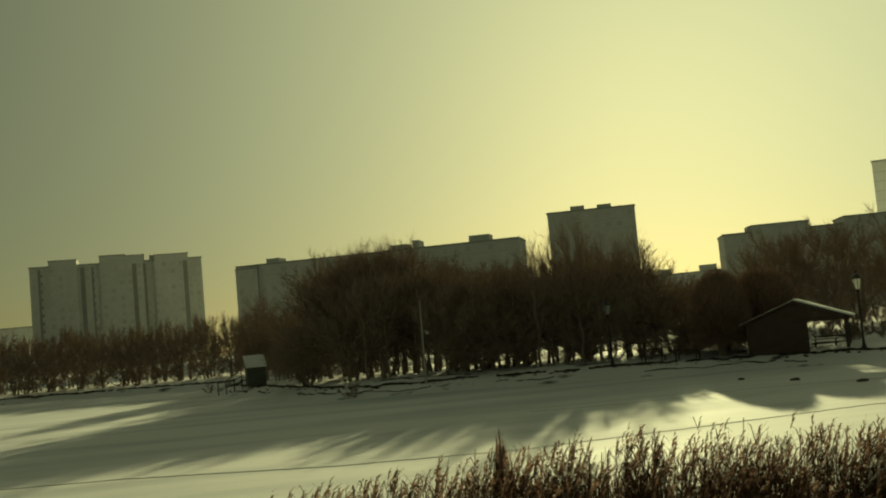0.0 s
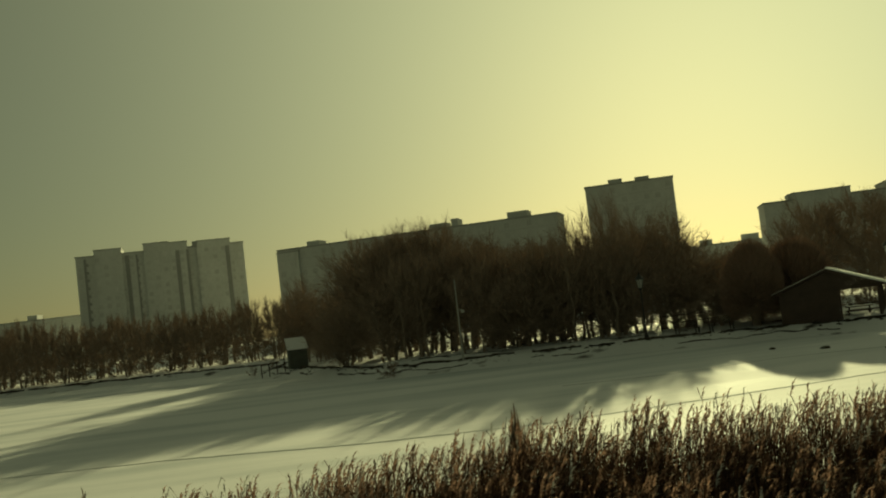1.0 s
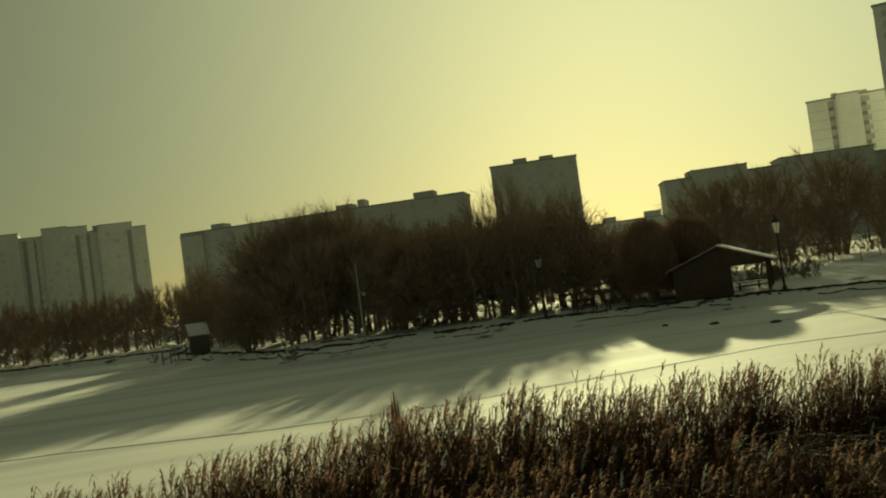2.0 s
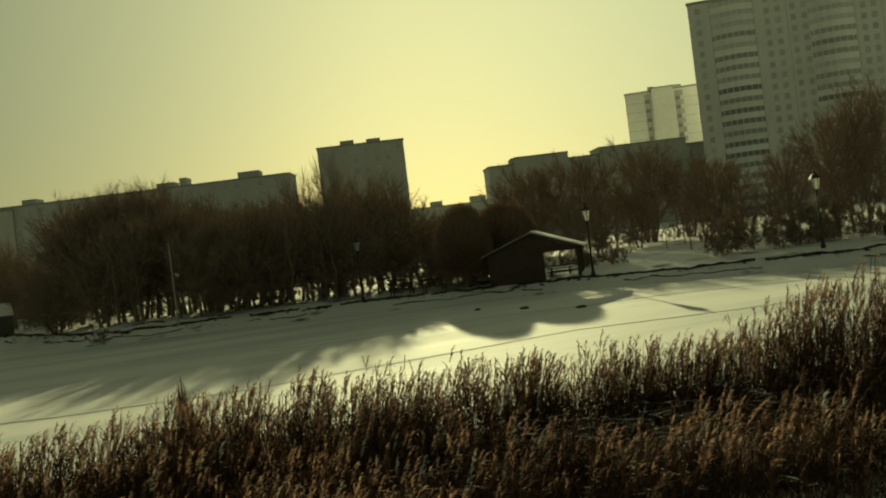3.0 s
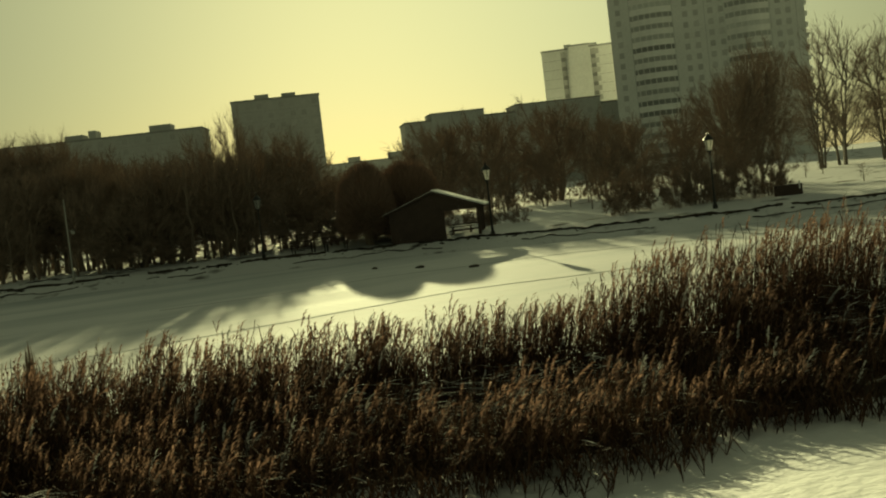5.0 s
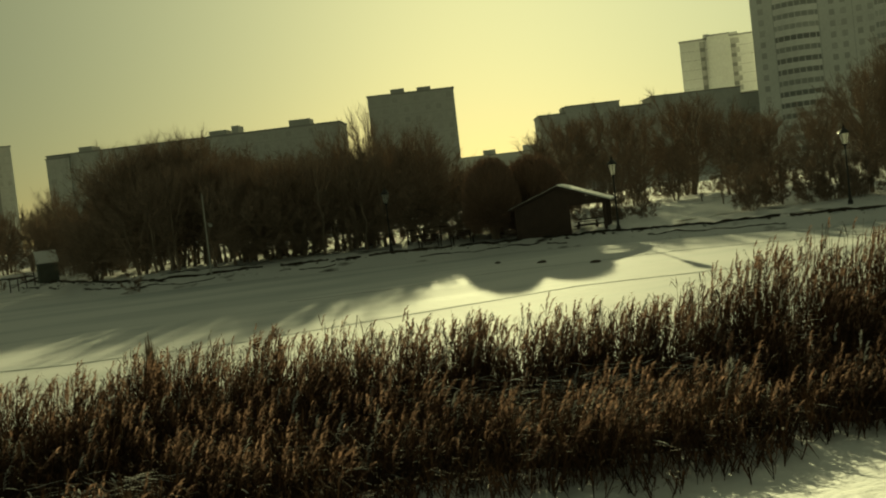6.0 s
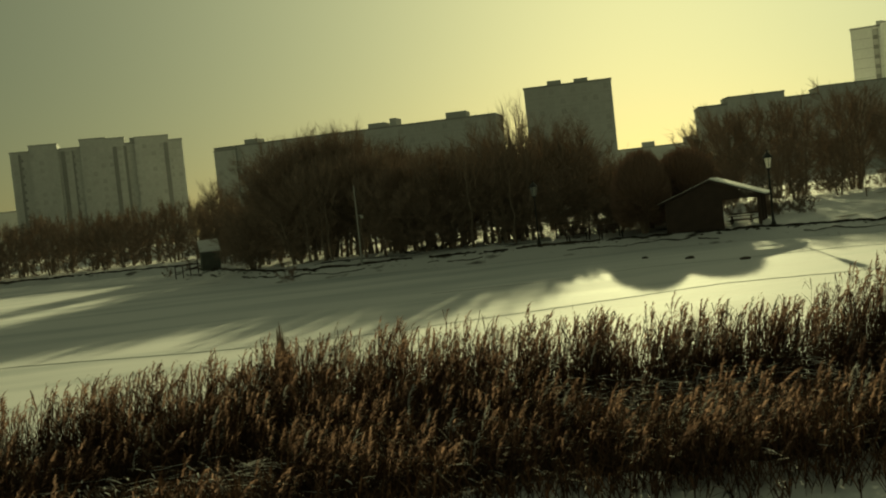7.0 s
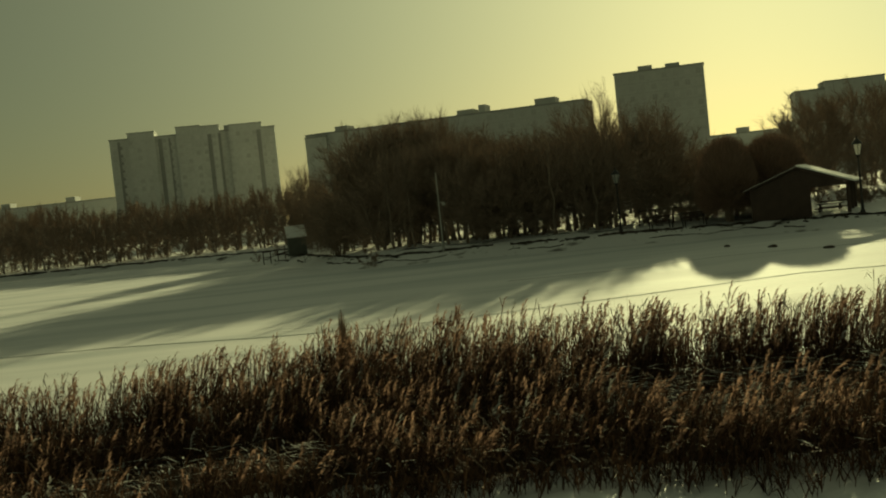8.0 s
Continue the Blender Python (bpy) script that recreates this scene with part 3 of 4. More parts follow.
# ---- things on the bank ----
def street_lamp():
    ob = empty("street_lamp")
    part("post", lathe([(0.16, 0), (0.16, 0.25), (0.10, 0.35), (0.075, 0.9), (0.06, 1.0), (0.05, 3.55), (0.08, 3.6), (0.05, 3.68)], 10), M_IRON, ob)
    head = part("lantern", lathe([(0.10, 3.66), (0.16, 3.72), (0.17, 3.76)], 8), M_IRON, ob)
    rings = ((0.15, 3.76), (0.29, 4.42))
    for k in range(6):
        a0, a1 = k * math.tau / 6, (k + 1) * math.tau / 6
        bm = bmesh.new()
        q = [bm.verts.new((r * math.cos(a), r * math.sin(a), z)) for r, z, a in ((rings[0][0], rings[0][1], a0), (rings[0][0], rings[0][1], a1), (rings[1][0], rings[1][1], a1), (rings[1][0], rings[1][1], a0))]
        f = bm.faces.new(q)
        bmesh.ops.solidify(bm, geom=[f], thickness=0.008)
        part("pane", bm, M_FROST, head, "frosted glass pane")
        bm = bmesh.new()
        bar(bm, (rings[0][0] * 1.03 * math.cos(a0), rings[0][0] * 1.03 * math.sin(a0), 3.74), (rings[1][0] * 1.03 * math.cos(a0), rings[1][0] * 1.03 * math.sin(a0), 4.44), 0.025)
        part("glazing_bar", bm, M_IRON, head)
    part("cap", lathe([(0.36, 4.43), (0.34, 4.48), (0.20, 4.64), (0.10, 4.74), (0.05, 4.78), (0.07, 4.84), (0.03, 4.92), (0.01, 5.0)], 10), M_IRON, ob)
    return ob


def pavilion():
    """An open timber shelter with a low gable, boarded on part of its pond side."""
    ob = empty("picnic_pavilion", Matrix.Translation((34.5, 69.6, gh(34.5, 69.6) - 0.04)) @ Matrix.Rotation(radians(-31), 4, "Z"))
    W, D, E, R = 3.6, 3.6, 2.18, 3.54
    for sx in (-1, 1):
        for yy in (0.0, D / 2, D):
            part("post", box(sx * 3.1 - 0.11, sx * 3.1 + 0.11, yy - 0.11, yy + 0.11, -0.1, E + 0.15, 0.015), M_WOOD, ob)
    for sx in (-1, 1):
        bm = bmesh.new()
        a, b = (-0.35, D + 0.35)
        t = 0.12
        vs = []
        for y in (a, b):
            for x, z in ((0, R), (sx * W, E), (sx * W, E - t), (0, R - t)):
                vs.append(bm.verts.new((x, y, z)))
        for q in ((0, 1, 2, 3), (7, 6, 5, 4), (0, 4, 5, 1), (1, 5, 6, 2), (2, 6, 7, 3), (3, 7, 4, 0)):
            bm.faces.new([vs[i] for i in q])
        bmesh.ops.recalc_face_normals(bm, faces=bm.faces[:])
        roof = part("roof_slope", bm, M_WOOD, ob)
        # snow sheet; the right one's thicker pale edge stands in for a sunlit stripe
        bm = bmesh.new()
        vs = []
        for y in (a - 0.03, b + 0.03):
            for x, z in ((0, R + (0.10 if sx > 0 else 0.03)), (sx * (W + 0.04), E + (0.11 if sx > 0 else 0.02)), (sx * (W + 0.04), E + 0.004), (0, R + 0.004)):
                vs.append(bm.verts.new((x, y, z)))
        for q in ((0, 1, 2, 3), (7, 6, 5, 4), (0, 4, 5, 1), (1, 5, 6, 2), (2, 6, 7, 3), (3, 7, 4, 0)):
            bm.faces.new([vs[i] for i in q])
        bmesh.ops.recalc_face_normals(bm, faces=bm.faces[:])
        part("roof_snow", bm, M_ROOFTIN, roof, "crusted snow on the roof slope, thicker on the right as a sunlit stripe")
    for y in (0.0, D):
        part("tie_beam", box(-3.2, 3.2, y - 0.08, y + 0.08, E - 0.14, E + 0.04, 0.01), M_WOOD, ob)
    for k in range(24):                 # boards of the pond side and the gable over it
        x = -3.0 + k * 0.155
        part("board", box(x, x + 0.148, -0.13, -0.09, 0.05, E + (R - E) * (1 - abs(x + 0.07) / W) - 0.16), M_WOOD, ob)
    for k in range(18):
        x = 0.72 + k * 0.13
        part("gable_board", box(x, x + 0.124, -0.13, -0.09, E - 0.1, max(E - 0.02, E + (R - E) * (1 - x / W) - 0.16)), M_WOOD, ob)
    for k in range(16):
        x = -3.0 + k * 0.2
        part("back_board", box(x, x + 0.19, D + 0.09, D + 0.13, 0.05, 1.1), M_WOOD, ob)
    for z in (0.45, 0.85):
        part("rail", box(0.8, 3.0, D - 0.04, D + 0.04, z, z + 0.09), M_WOOD, ob)
    tagged(ob, "dark timber picnic pavilion with a snow-crusted gable roof", "pavilion")
    m0 = ob.matrix_world.copy()
    tb = empty("picnic_table", m0 @ Matrix.Translation((1.6, 2.3, 0.05)))
    for k in range(4):
        part("top_board", box(-0.9, 0.9, -0.36 + k * 0.185, -0.36 + k * 0.185 + 0.17, 0.70, 0.75), M_WOOD, tb)
    for sy in (-0.75, 0.55):
        part("seat_board", box(-0.9, 0.9, sy, sy + 0.22, 0.42, 0.47), M_WOOD, tb)
    for sx in (-0.65, 0.65):
        for sy in (-1, 1):
            bm = bmesh.new()
            bar(bm, (sx, sy * 0.62, -0.03), (sx, sy * 0.18, 0.70), 0.08)
            part("leg", bm, M_WOOD, tb)
        part("crosspiece", box(sx - 0.05, sx + 0.05, -0.72, 0.72, 0.35, 0.42), M_WOOD, tb)
    tagged(tb, "dark wooden picnic table standing in the pavilion", "picnic table")


def park_bench(x, y, turn):
    ob = empty("park_bench", Matrix.Translation((x, y, gh(x, y))) @ Matrix.Rotation(turn, 4, "Z"))
    for k in range(4):
        part("seat_slat", box(-0.95, 0.95, -0.22 + k * 0.115, -0.22 + k * 0.115 + 0.10, 0.43, 0.47), M_WOOD, ob)
    for k in range(4):
        part("back_slat", box(-0.95, 0.95, 0.26 + k * 0.02, 0.30 + k * 0.02, 0.52 + k * 0.12, 0.62 + k * 0.12), M_WOOD, ob)
    for sx in (-0.8, 0.8):
        part("leg", box(sx - 0.04, sx + 0.04, -0.22, -0.14, -0.03, 0.43), M_IRON, ob)
        bm = bmesh.new()
        bar(bm, (sx, 0.2, -0.03), (sx, 0.36, 1.0), 0.06)
        part("back_leg", bm, M_IRON, ob)
    tagged(ob, "dark wooden park bench on the snowy bank", "bench")


def hut():
    """A small boarded hut by the water with a snow-covered lean-to roof."""
    ob = empty("waterside_hut", Matrix.Translation((-1.35, 108, gh(-1.35, 108))) @ Matrix.Rotation(radians(8), 4, "Z"))
    for k in range(9):
        part("board", box(-0.9 + k * 0.2, -0.9 + k * 0.2 + 0.19, -0.05, 0, 0.02, 1.85), M_HUT, ob)
    part("side_wall", box(-0.9, -0.84, 0, 1.4, 0.02, 2.2), M_HUT, ob)
    part("side_wall", box(0.84, 0.9, 0, 1.4, 0.02, 2.2), M_HUT, ob)
    part("back_wall", box(-0.9, 0.9, 1.4, 1.46, 0.02, 2.7), M_HUT, ob)
    for nm, up, mt in (("roof", 0.0, M_HUT), ("roof_snow", 0.062, M_SNOW)):
        bm = bmesh.new()
        vs = [bm.verts.new(p) for p in ((-1.0, -0.25, 1.78 + up), (1.0, -0.25, 1.78 + up), (1.0, 1.6, 2.82 + up), (-1.0, 1.6, 2.82 + up),
                                        (-1.0, -0.25, 1.84 + up * 2.2), (1.0, -0.25, 1.84 + up * 2.2), (1.0, 1.6, 2.88 + up * 2.2), (-1.0, 1.6, 2.88 + up * 2.2))]
        for q in ((3, 2, 1, 0), (4, 5, 6, 7), (0, 1, 5, 4), (1, 2, 6, 5), (2, 3, 7, 6), (3, 0, 4, 7)):
            bm.faces.new([vs[i] for i in q])
        part(nm, bm, mt, ob)
    tagged(ob, "small dark boarded hut with a snow-covered sloping roof", "hut")


def rail_fence(name, x0, y0, x1, y1, posts, height, label):
    ob = empty(name, Matrix.Translation((x0, y0, 0)))
    d = Vector((x1 - x0, y1 - y0, 0))
    tops = []
    for k in range(posts):
        p = d * (k / (posts - 1))
        z = gh(x0 + p.x, y0 + p.y)
        part("post", box(p.x - 0.05, p.x + 0.05, p.y - 0.05, p.y + 0.05, z - 0.1, z + height), M_WOOD, ob)
        tops.append((p.x, p.y, z))
    for a, b in zip(tops, tops[1:]):
        for h in (0.5, 0.92):
            bm = bmesh.new()
            bar(bm, (a[0], a[1] - 0.06, a[2] + h * height), (b[0], b[1] - 0.06, b[2] + h * height), 0.06)
            part("rail", bm, M_WOOD, ob)
    tagged(ob, label, "fence")


def light_mast(x, y, top):
    z = gh(x, y)
    ob = empty("light_mast", Matrix.Translation((x, y, z)))
    part("pole", lathe([(0.09, -0.1), (0.085, 0.8), (0.06, 0.9), (0.04, top - z)], 8), M_POLE, ob)
    part("bracket", box(-0.04, 0.35, -0.03, 0.03, (top - z) * 0.62, (top - z) * 0.62 + 0.06), M_POLE, ob)
    part("luminaire", box(0.22, 0.48, -0.08, 0.08, (top - z) * 0.62 - 0.22, (top - z) * 0.62, 0.03), M_POLE, ob)
    tagged(ob, "slender pale metal mast among the bare trees", "light mast")


def planter_box():
    ob = empty("timber_bin_stand", Matrix.Translation((56.0, 58, gh(56.0, 58))) @ Matrix.Rotation(radians(-14), 4, "Z") @ Matrix.Diagonal((0.65, 0.9, 0.9, 1)))
    for k in range(4):
        part("plank", box(-1.4, 1.4, -0.3, -0.25, 0.02 + k * 0.19, 0.20 + k * 0.19), M_WOOD, ob)
        part("plank", box(-1.4, 1.4, 0.25, 0.30, 0.02 + k * 0.19, 0.20 + k * 0.19), M_WOOD, ob)
    part("end_board", box(-1.4, -1.35, -0.25, 0.25, 0.02, 0.77), M_WOOD, ob)
    part("end_board", box(1.35, 1.4, -0.25, 0.25, 0.02, 0.77), M_WOOD, ob)
    part("lid", box(-1.45, 1.45, -0.34, 0.34, 0.77, 0.82), M_WOOD, ob)
    part("marker", box(1.0, 1.14, -0.36, -0.31, 0.45, 1.05), M_SNOW, ob, "white marker board")
    tagged(ob, "low dark timber storage box with a white marker", "storage box")


def ice_lump(x, y, r):
    """A dark lump lying on the ice."""
    rnd = random.Random(int(x * 10))
    bm = bmesh.new()
    bmesh.ops.create_icosphere(bm, subdivisions=2, radius=1)
    for v in bm.verts:
        k = 1 + 0.25 * noise.noise(v.co * 1.6 + Vector((x, y, 0)))
        v.co = Vector((v.co.x * r * 1.7 * k, v.co.y * r * k, max(v.co.z * r * 0.75 * k, -0.02) + 0.02))
    ob = part("clod", bm, M_TURF)
    ob.matrix_world = Matrix.Translation((x, y, 0)) @ Matrix.Rotation(rnd.uniform(0, 3), 4, "Z")
    tagged(ob, "small dark lump on the ice", "clod", "clods on the ice")


# ---- reeds ----
NEAR_GRID = ground_height(*np.meshgrid(np.arange(-20, 40, 0.5), np.arange(2, 26, 0.5)))


def near_height(x, y):
    """The height of the near bank or the ice, from a half-metre grid."""
    i, j = min(max((x + 20) * 2, 0), 118), min(max((y - 2) * 2, 0), 46)
    a, b = int(i), int(j)
    u, v = i - a, j - b
    g = NEAR_GRID
    return max(0.0, float((g[b, a] * (1 - u) + g[b, a + 1] * u) * (1 - v) + (g[b + 1, a] * (1 - u) + g[b + 1, a + 1] * u) * v))


def reed_far(x):
    return float(np.interp(x, [-30, -12, -4, 0, 4.4, 8, 12, 16, 24, 40], [17, 17.5, 18.5, 20, 22.2, 21, 19.2, 18.6, 18.0, 16]))


def reed_near(x):
    return float(np.interp(x, [-30, 0, 5, 7, 9, 11.1, 12.2, 13, 14, 18, 30], [12.0, 12.3, 12.3, 12.1, 11.4, 10.5, 11.6, 11.2, 10.6, 9.2, 5.8]))


def reed_top(x, y):
    a = np.interp(x, [-30, 0, 8, 12, 14.2, 16, 18, 40], [1.2, 1.5, 1.76, 1.58, 1.6, 2.2, 2.4, 2.4])
    t = (y - reed_near(x)) / max(1.0, reed_far(x) - reed_near(x))
    return float(a * np.interp(t, [0, 0.3, 0.6, 0.85, 1], [0.48, 0.62, 0.80, 1.0, 0.95]))


BEATEN = [(11.4, 15.4, 2.8, 1.5), (2.0, 14.2, 2.4, 1.2), (-3.5, 14.6, 2.2, 1.2), (18.5, 14.0, 2.0, 1.3), (9.0, 16.6, 1.1, 0.6), (21.5, 12.5, 2.0, 1.0)]


def beaten_down(x, y):
    """How far inside one of the flattened patches a place lies, 0 outside."""
    return max(0.0, max(1 - math.hypot((x - a) / p, (y - b) / q) for a, b, p, q in BEATEN) + 0.25 * noise.noise(Vector((x * 1.1, y * 1.1, 2))))


class Blades:
    def __init__(self):
        self.v, self.f = [], []

    def ribbon(self, pts, widths, side):
        o = len(self.v)
        for p, w in zip(pts, widths):
            self.v += [tuple(p - side * w), tuple(p + side * w)]
        for i in range(len(pts) - 1):
            a = o + 2 * i
            self.f.append((a, a + 1, a + 3, a + 2))


def reed_bed():
    rnd = random.Random(11)
    stems, leaves, plumes, dusted = Blades(), Blades(), Blades(), Blades()
    wind = Vector((0.75, -0.35, 0))

    def unit():
        a = rnd.uniform(0, math.tau)
        return Vector((math.cos(a), math.sin(a), 0))

    def reed(x, y, h, lean, plume=True, leafy=4):
        base = Vector((x, y, near_height(x, y) - 0.03))
        bend = wind * lean + unit() * rnd.uniform(0, 0.12)
        pts = [base + Vector((0, 0, h * t * (1 - 0.25 * lean * t))) + bend * (h * t * t * 0.5) for t in (0, 0.35, 0.7, 1.0)]
        side = unit()
        stems.ribbon(pts, (0.006, 0.006, 0.005, 0.003), side)
        for k in range(leafy):
            t = rnd.uniform(0.2, 0.92)
            i = min(2, int(t / 0.34))
            p = pts[i].lerp(pts[i + 1], rnd.random())
            out = (unit() + wind * 0.5).normalized()
            ln = rnd.uniform(0.25, 0.5)
            s = out.cross(Vector((0, 0, 1))).normalized()
            leaves.ribbon([p, p + out * ln * 0.32 + Vector((0, 0, ln * rnd.uniform(0.3, 0.6))), p + out * ln * rnd.uniform(0.5, 0.8) + Vector((0, 0, ln * rnd.uniform(0.0, 0.8)))], (0.005, 0.0085, 0.001), s)
        for k in range(2):
            p = pts[0].lerp(pts[1], rnd.uniform(0.1, 1.3))
            out = unit()
            ln = rnd.uniform(0.25, 0.5)
            leaves.ribbon([p, p + out * ln * 0.35 + Vector((0, 0, ln * 0.55)), p + out * ln * 0.8 + Vector((0, 0, ln * rnd.uniform(0.1, 0.8)))], (0.008, 0.014, 0.002), out.cross(Vector((0, 0, 1))))
        if plume:
            top = pts[-1]
            d = (pts[-1] - pts[-2]).normalized()
            ln = rnd.uniform(0.26, 0.42)
            target = dusted if rnd.random() < 0.06 else plumes
            nod = (wind + unit() * 0.8).normalized()
            full = rnd.uniform(0.8, 1.5)
            for k in range(12):
                t = k / 11
                s = unit()
                b = top - d * ln * 0.45 + d * ln * t * 0.9 + nod * (ln * 0.22 * t * t)
                wide = (0.55 + 0.45 * math.sin(math.pi * min(1, t * 0.8 + 0.2))) * full
                go = (d * 0.75 + s * 0.42 + nod * 0.45).normalized()
                tip = b + go * ln * 0.26 + (nod * 0.5 - Vector((0, 0, 0.35))) * (ln * 0.14)
                target.ribbon([b, b + go * ln * 0.16, tip], (0.007, 0.017 * wide, 0.004), (s.cross(d)).normalized())

    count = 0
    while count < 20500:
        x = rnd.uniform(-13, 29)
        y = rnd.uniform(6, 23)
        n, fr = reed_near(x), reed_far(x)
        edge = 0.5 * noise.noise(Vector((x * 0.6, y * 0.6, 0)))
        if not n + edge < y < fr + edge * 1.5:
            continue
        patch = noise.noise(Vector((x * 0.45 + 7, y * 0.5, 3)))
        t = (y - n) / (fr - n)
        beaten = beaten_down(x, y)
        if beaten > 0 and rnd.random() < min(0.85, 0.5 + 1.2 * beaten):
            continue
        clump = noise.noise(Vector((x * 1.3, y * 1.1, 9)))
        u, v = x * 0.95 - y * 0.31, x * 0.31 + y * 0.95
        sun_lane = noise.noise(Vector((u * 2.3, v * 0.14, 21)))     # gaps added along the sun's azimuth, to let light streaks through
        if clump < -0.10 and rnd.random() < 0.55:
            continue
        if t < 0.5 and rnd.random() < 0.3:
            continue
        if sun_lane < -0.16 and rnd.random() < (0.86 if x > 12 and t < 0.8 else 0.3):
            continue
        h = reed_top(x, y) * rnd.uniform(0.58, 1.08) * (1 - 0.50 * max(patch, 0) * (t < 0.75) + 0.22 * clump)
        if beaten > 0:
            h *= 0.5
        if rnd.random() < 0.03:
            h *= 1.16
        reed(x, y, h, rnd.uniform(0.0, 0.35) + (0.45 if rnd.random() < 0.22 * (1 - t) + 0.06 else 0), rnd.random() < 0.30 + 0.75 * noise.noise(Vector((x * 0.9, y * 1.2, 31))) + 0.15 * (t > 0.75), 4)
        count += 1
    # beaten-down stems under a dusting of snow
    for k in range(26000):
        x, y = rnd.uniform(-12, 28), rnd.uniform(8, 21)
        n, fr = reed_near(x), reed_far(x)
        if not n < y < fr - 1 or (beaten_down(x, y) <= 0 and rnd.random() < 0.88):
            continue
        z = near_height(x, y) + reed_top(x, y) * rnd.uniform(0.30, 0.66)
        d = (wind + unit() * 0.7).normalized()
        ln = rnd.uniform(0.18, 0.55)
        p = Vector((x, y, z))
        up = Vector((0, 0, 1))
        drop = rnd.uniform(0.05, 0.22) * ln
        pts = [p + d * (ln * q) + up * (0.10 * ln * q - drop * q * q) for q in (0, 0.35, 0.7, 1.0)]
        (dusted if rnd.random() < 0.4 else leaves).ribbon(pts, (0.006, 0.013, 0.010, 0.003), d.cross(up).normalized())
    # stray stems standing in the snow in front of the bed
    for k in range(420):
        x = rnd.uniform(4, 16)
        y = reed_near(x) - abs(rnd.gauss(0, 0.55))
        reed(x, y, rnd.uniform(0.15, 0.6), rnd.uniform(0, 0.9), False, 2)
    ob = empty("reed_bed")
    for nm, bl, mt, lb in (("stems", stems, M_STEM, "dry tan reed stems"), ("leaves", leaves, M_LEAF, "withered reed leaves"), ("plumes", plumes, M_PLUME, "brown feathery reed plumes"), ("snowy_stems", dusted, M_FROSTED, "bent reeds dusted with snow")):
        tagged(part(nm, mesh_from(nm, bl.v, bl.f, mt), None, ob, lb), kind="stuff")
    tagged(ob, "dense bed of dry brown reeds along the snowy near shore", "reeds", kind="stuff")


def reed_litter():
    """The dark mat of broken stems and roots that the reeds stand in."""
    rnd = random.Random(3)
    xs, k = np.arange(-14, 30, 0.4), 14
    verts, faces = [], []
    for x in xs:
        n, fr = reed_near(x) + 1.1 + 0.8 * noise.noise(Vector((x * 1.4, 0, 4))) + 0.5 * noise.noise(Vector((x * 5, 0, 8))), reed_far(x) - 0.2
        for j in range(k):
            y = n + (fr - n) * j / (k - 1)
            rim = 0 if j in (0, k - 1) else 1
            verts.append((x + rnd.uniform(-0.1, 0.1), y, near_height(x, y) - 0.02 + rim * (0.10 + 0.28 * abs(noise.noise(Vector((x * 0.9, y * 0.9, 5)))))))
    for i in range(len(xs) - 1):
        for j in range(k - 1):
            a = i * k + j
            faces.append((a, a + k, a + k + 1, a + 1))
    tagged(new("reed_litter", mesh_from("reed_litter", verts, faces, M_SEDGE)), "dark mat of broken reed stems on the ice edge", "reed litter", kind="stuff")


def dark_reed_tuft():
    """One dense, taller tuft of dead spikes at the outer rim of the reeds."""
    rnd = random.Random(8)
    bl = Blades()
    for k in range(260):
        a, r = rnd.uniform(0, math.tau), abs(rnd.gauss(0, 0.10))
        p = Vector((r * math.cos(a), r * math.sin(a), 0))
        h = rnd.uniform(1.0, 2.1) * (1 - r * 0.8)
        s = Vector((math.cos(a + 1), math.sin(a + 1), 0))
        bl.ribbon([p, p * 1.2 + Vector((0, 0, h * 0.55)), p * 0.8 + Vector((0, 0, h))], (0.015, 0.022, 0.003), s)
    ob = new("reed_tuft", mesh_from("reed_tuft", bl.v, bl.f, M_TWIG))
    ob.matrix_world = Matrix.Translation((4.4, 22.1, 0))
    tagged(ob, "tall dark tuft of dead spikes at the reeds' edge", "reed tuft")


# ---- build: setting ----
ground()
ice()
ice_crack("ice_crack", [(-12, 42), (-5, 40.6), (2, 37.6), (8, 36.6), (14, 37.6), (22, 39.2), (28, 37.2), (36, 36)], 0.05)
ice_crack("ice_crack", [(12, 52), (17, 51.0), (23, 52.4), (33, 50), (40, 45)], 0.06)
bank_turf()
bank_ledge("trim_bank_edge", 2.7, 0.17, -0.65, 1, 20, "dark broken edge of turf under the snow")
bank_ledge("trim_ice_edge", 1.2, 0.08, 0.0, 1, 14, "low broken rim of frozen turf above the ice")
bank_ledge("trim_path_edge", 6.4, 0.06, 0.0, 1, 11, "low dark edge of a trodden path in the snow")

# ---- build: town behind ----
apartment_building("apartment_building", -80.3, 398, -22.2, 404, 39.4, 16, 14, 20, "long grey panel apartment block with stepped roofline", M_PANEL,
                   hut_at=((0.22, 6, 2.0), (0.5, 6, 2.2), (0.76, 8, 2.0)), steps=((0.11, 0.27, 1.9), (0.40, 0.55, 2.6), (0.55, 0.66, 2.2), (0.72, 0.92, 1.8)),
                   recess=((0.06, 1.6), (0.30, 1.6), (0.36, 1.0), (0.60, 1.6), (0.66, 1.0), (0.90, 1.6)))
apartment_building("apartment_building", -190, 470, -80, 455, 21.5, 14, 8, 30, "low long grey panel block in the haze", M_PANEL, hut_at=((0.2, 4, 2), (0.45, 4, 2), (0.7, 4, 2), (0.92, 4, 2)), windows=False)
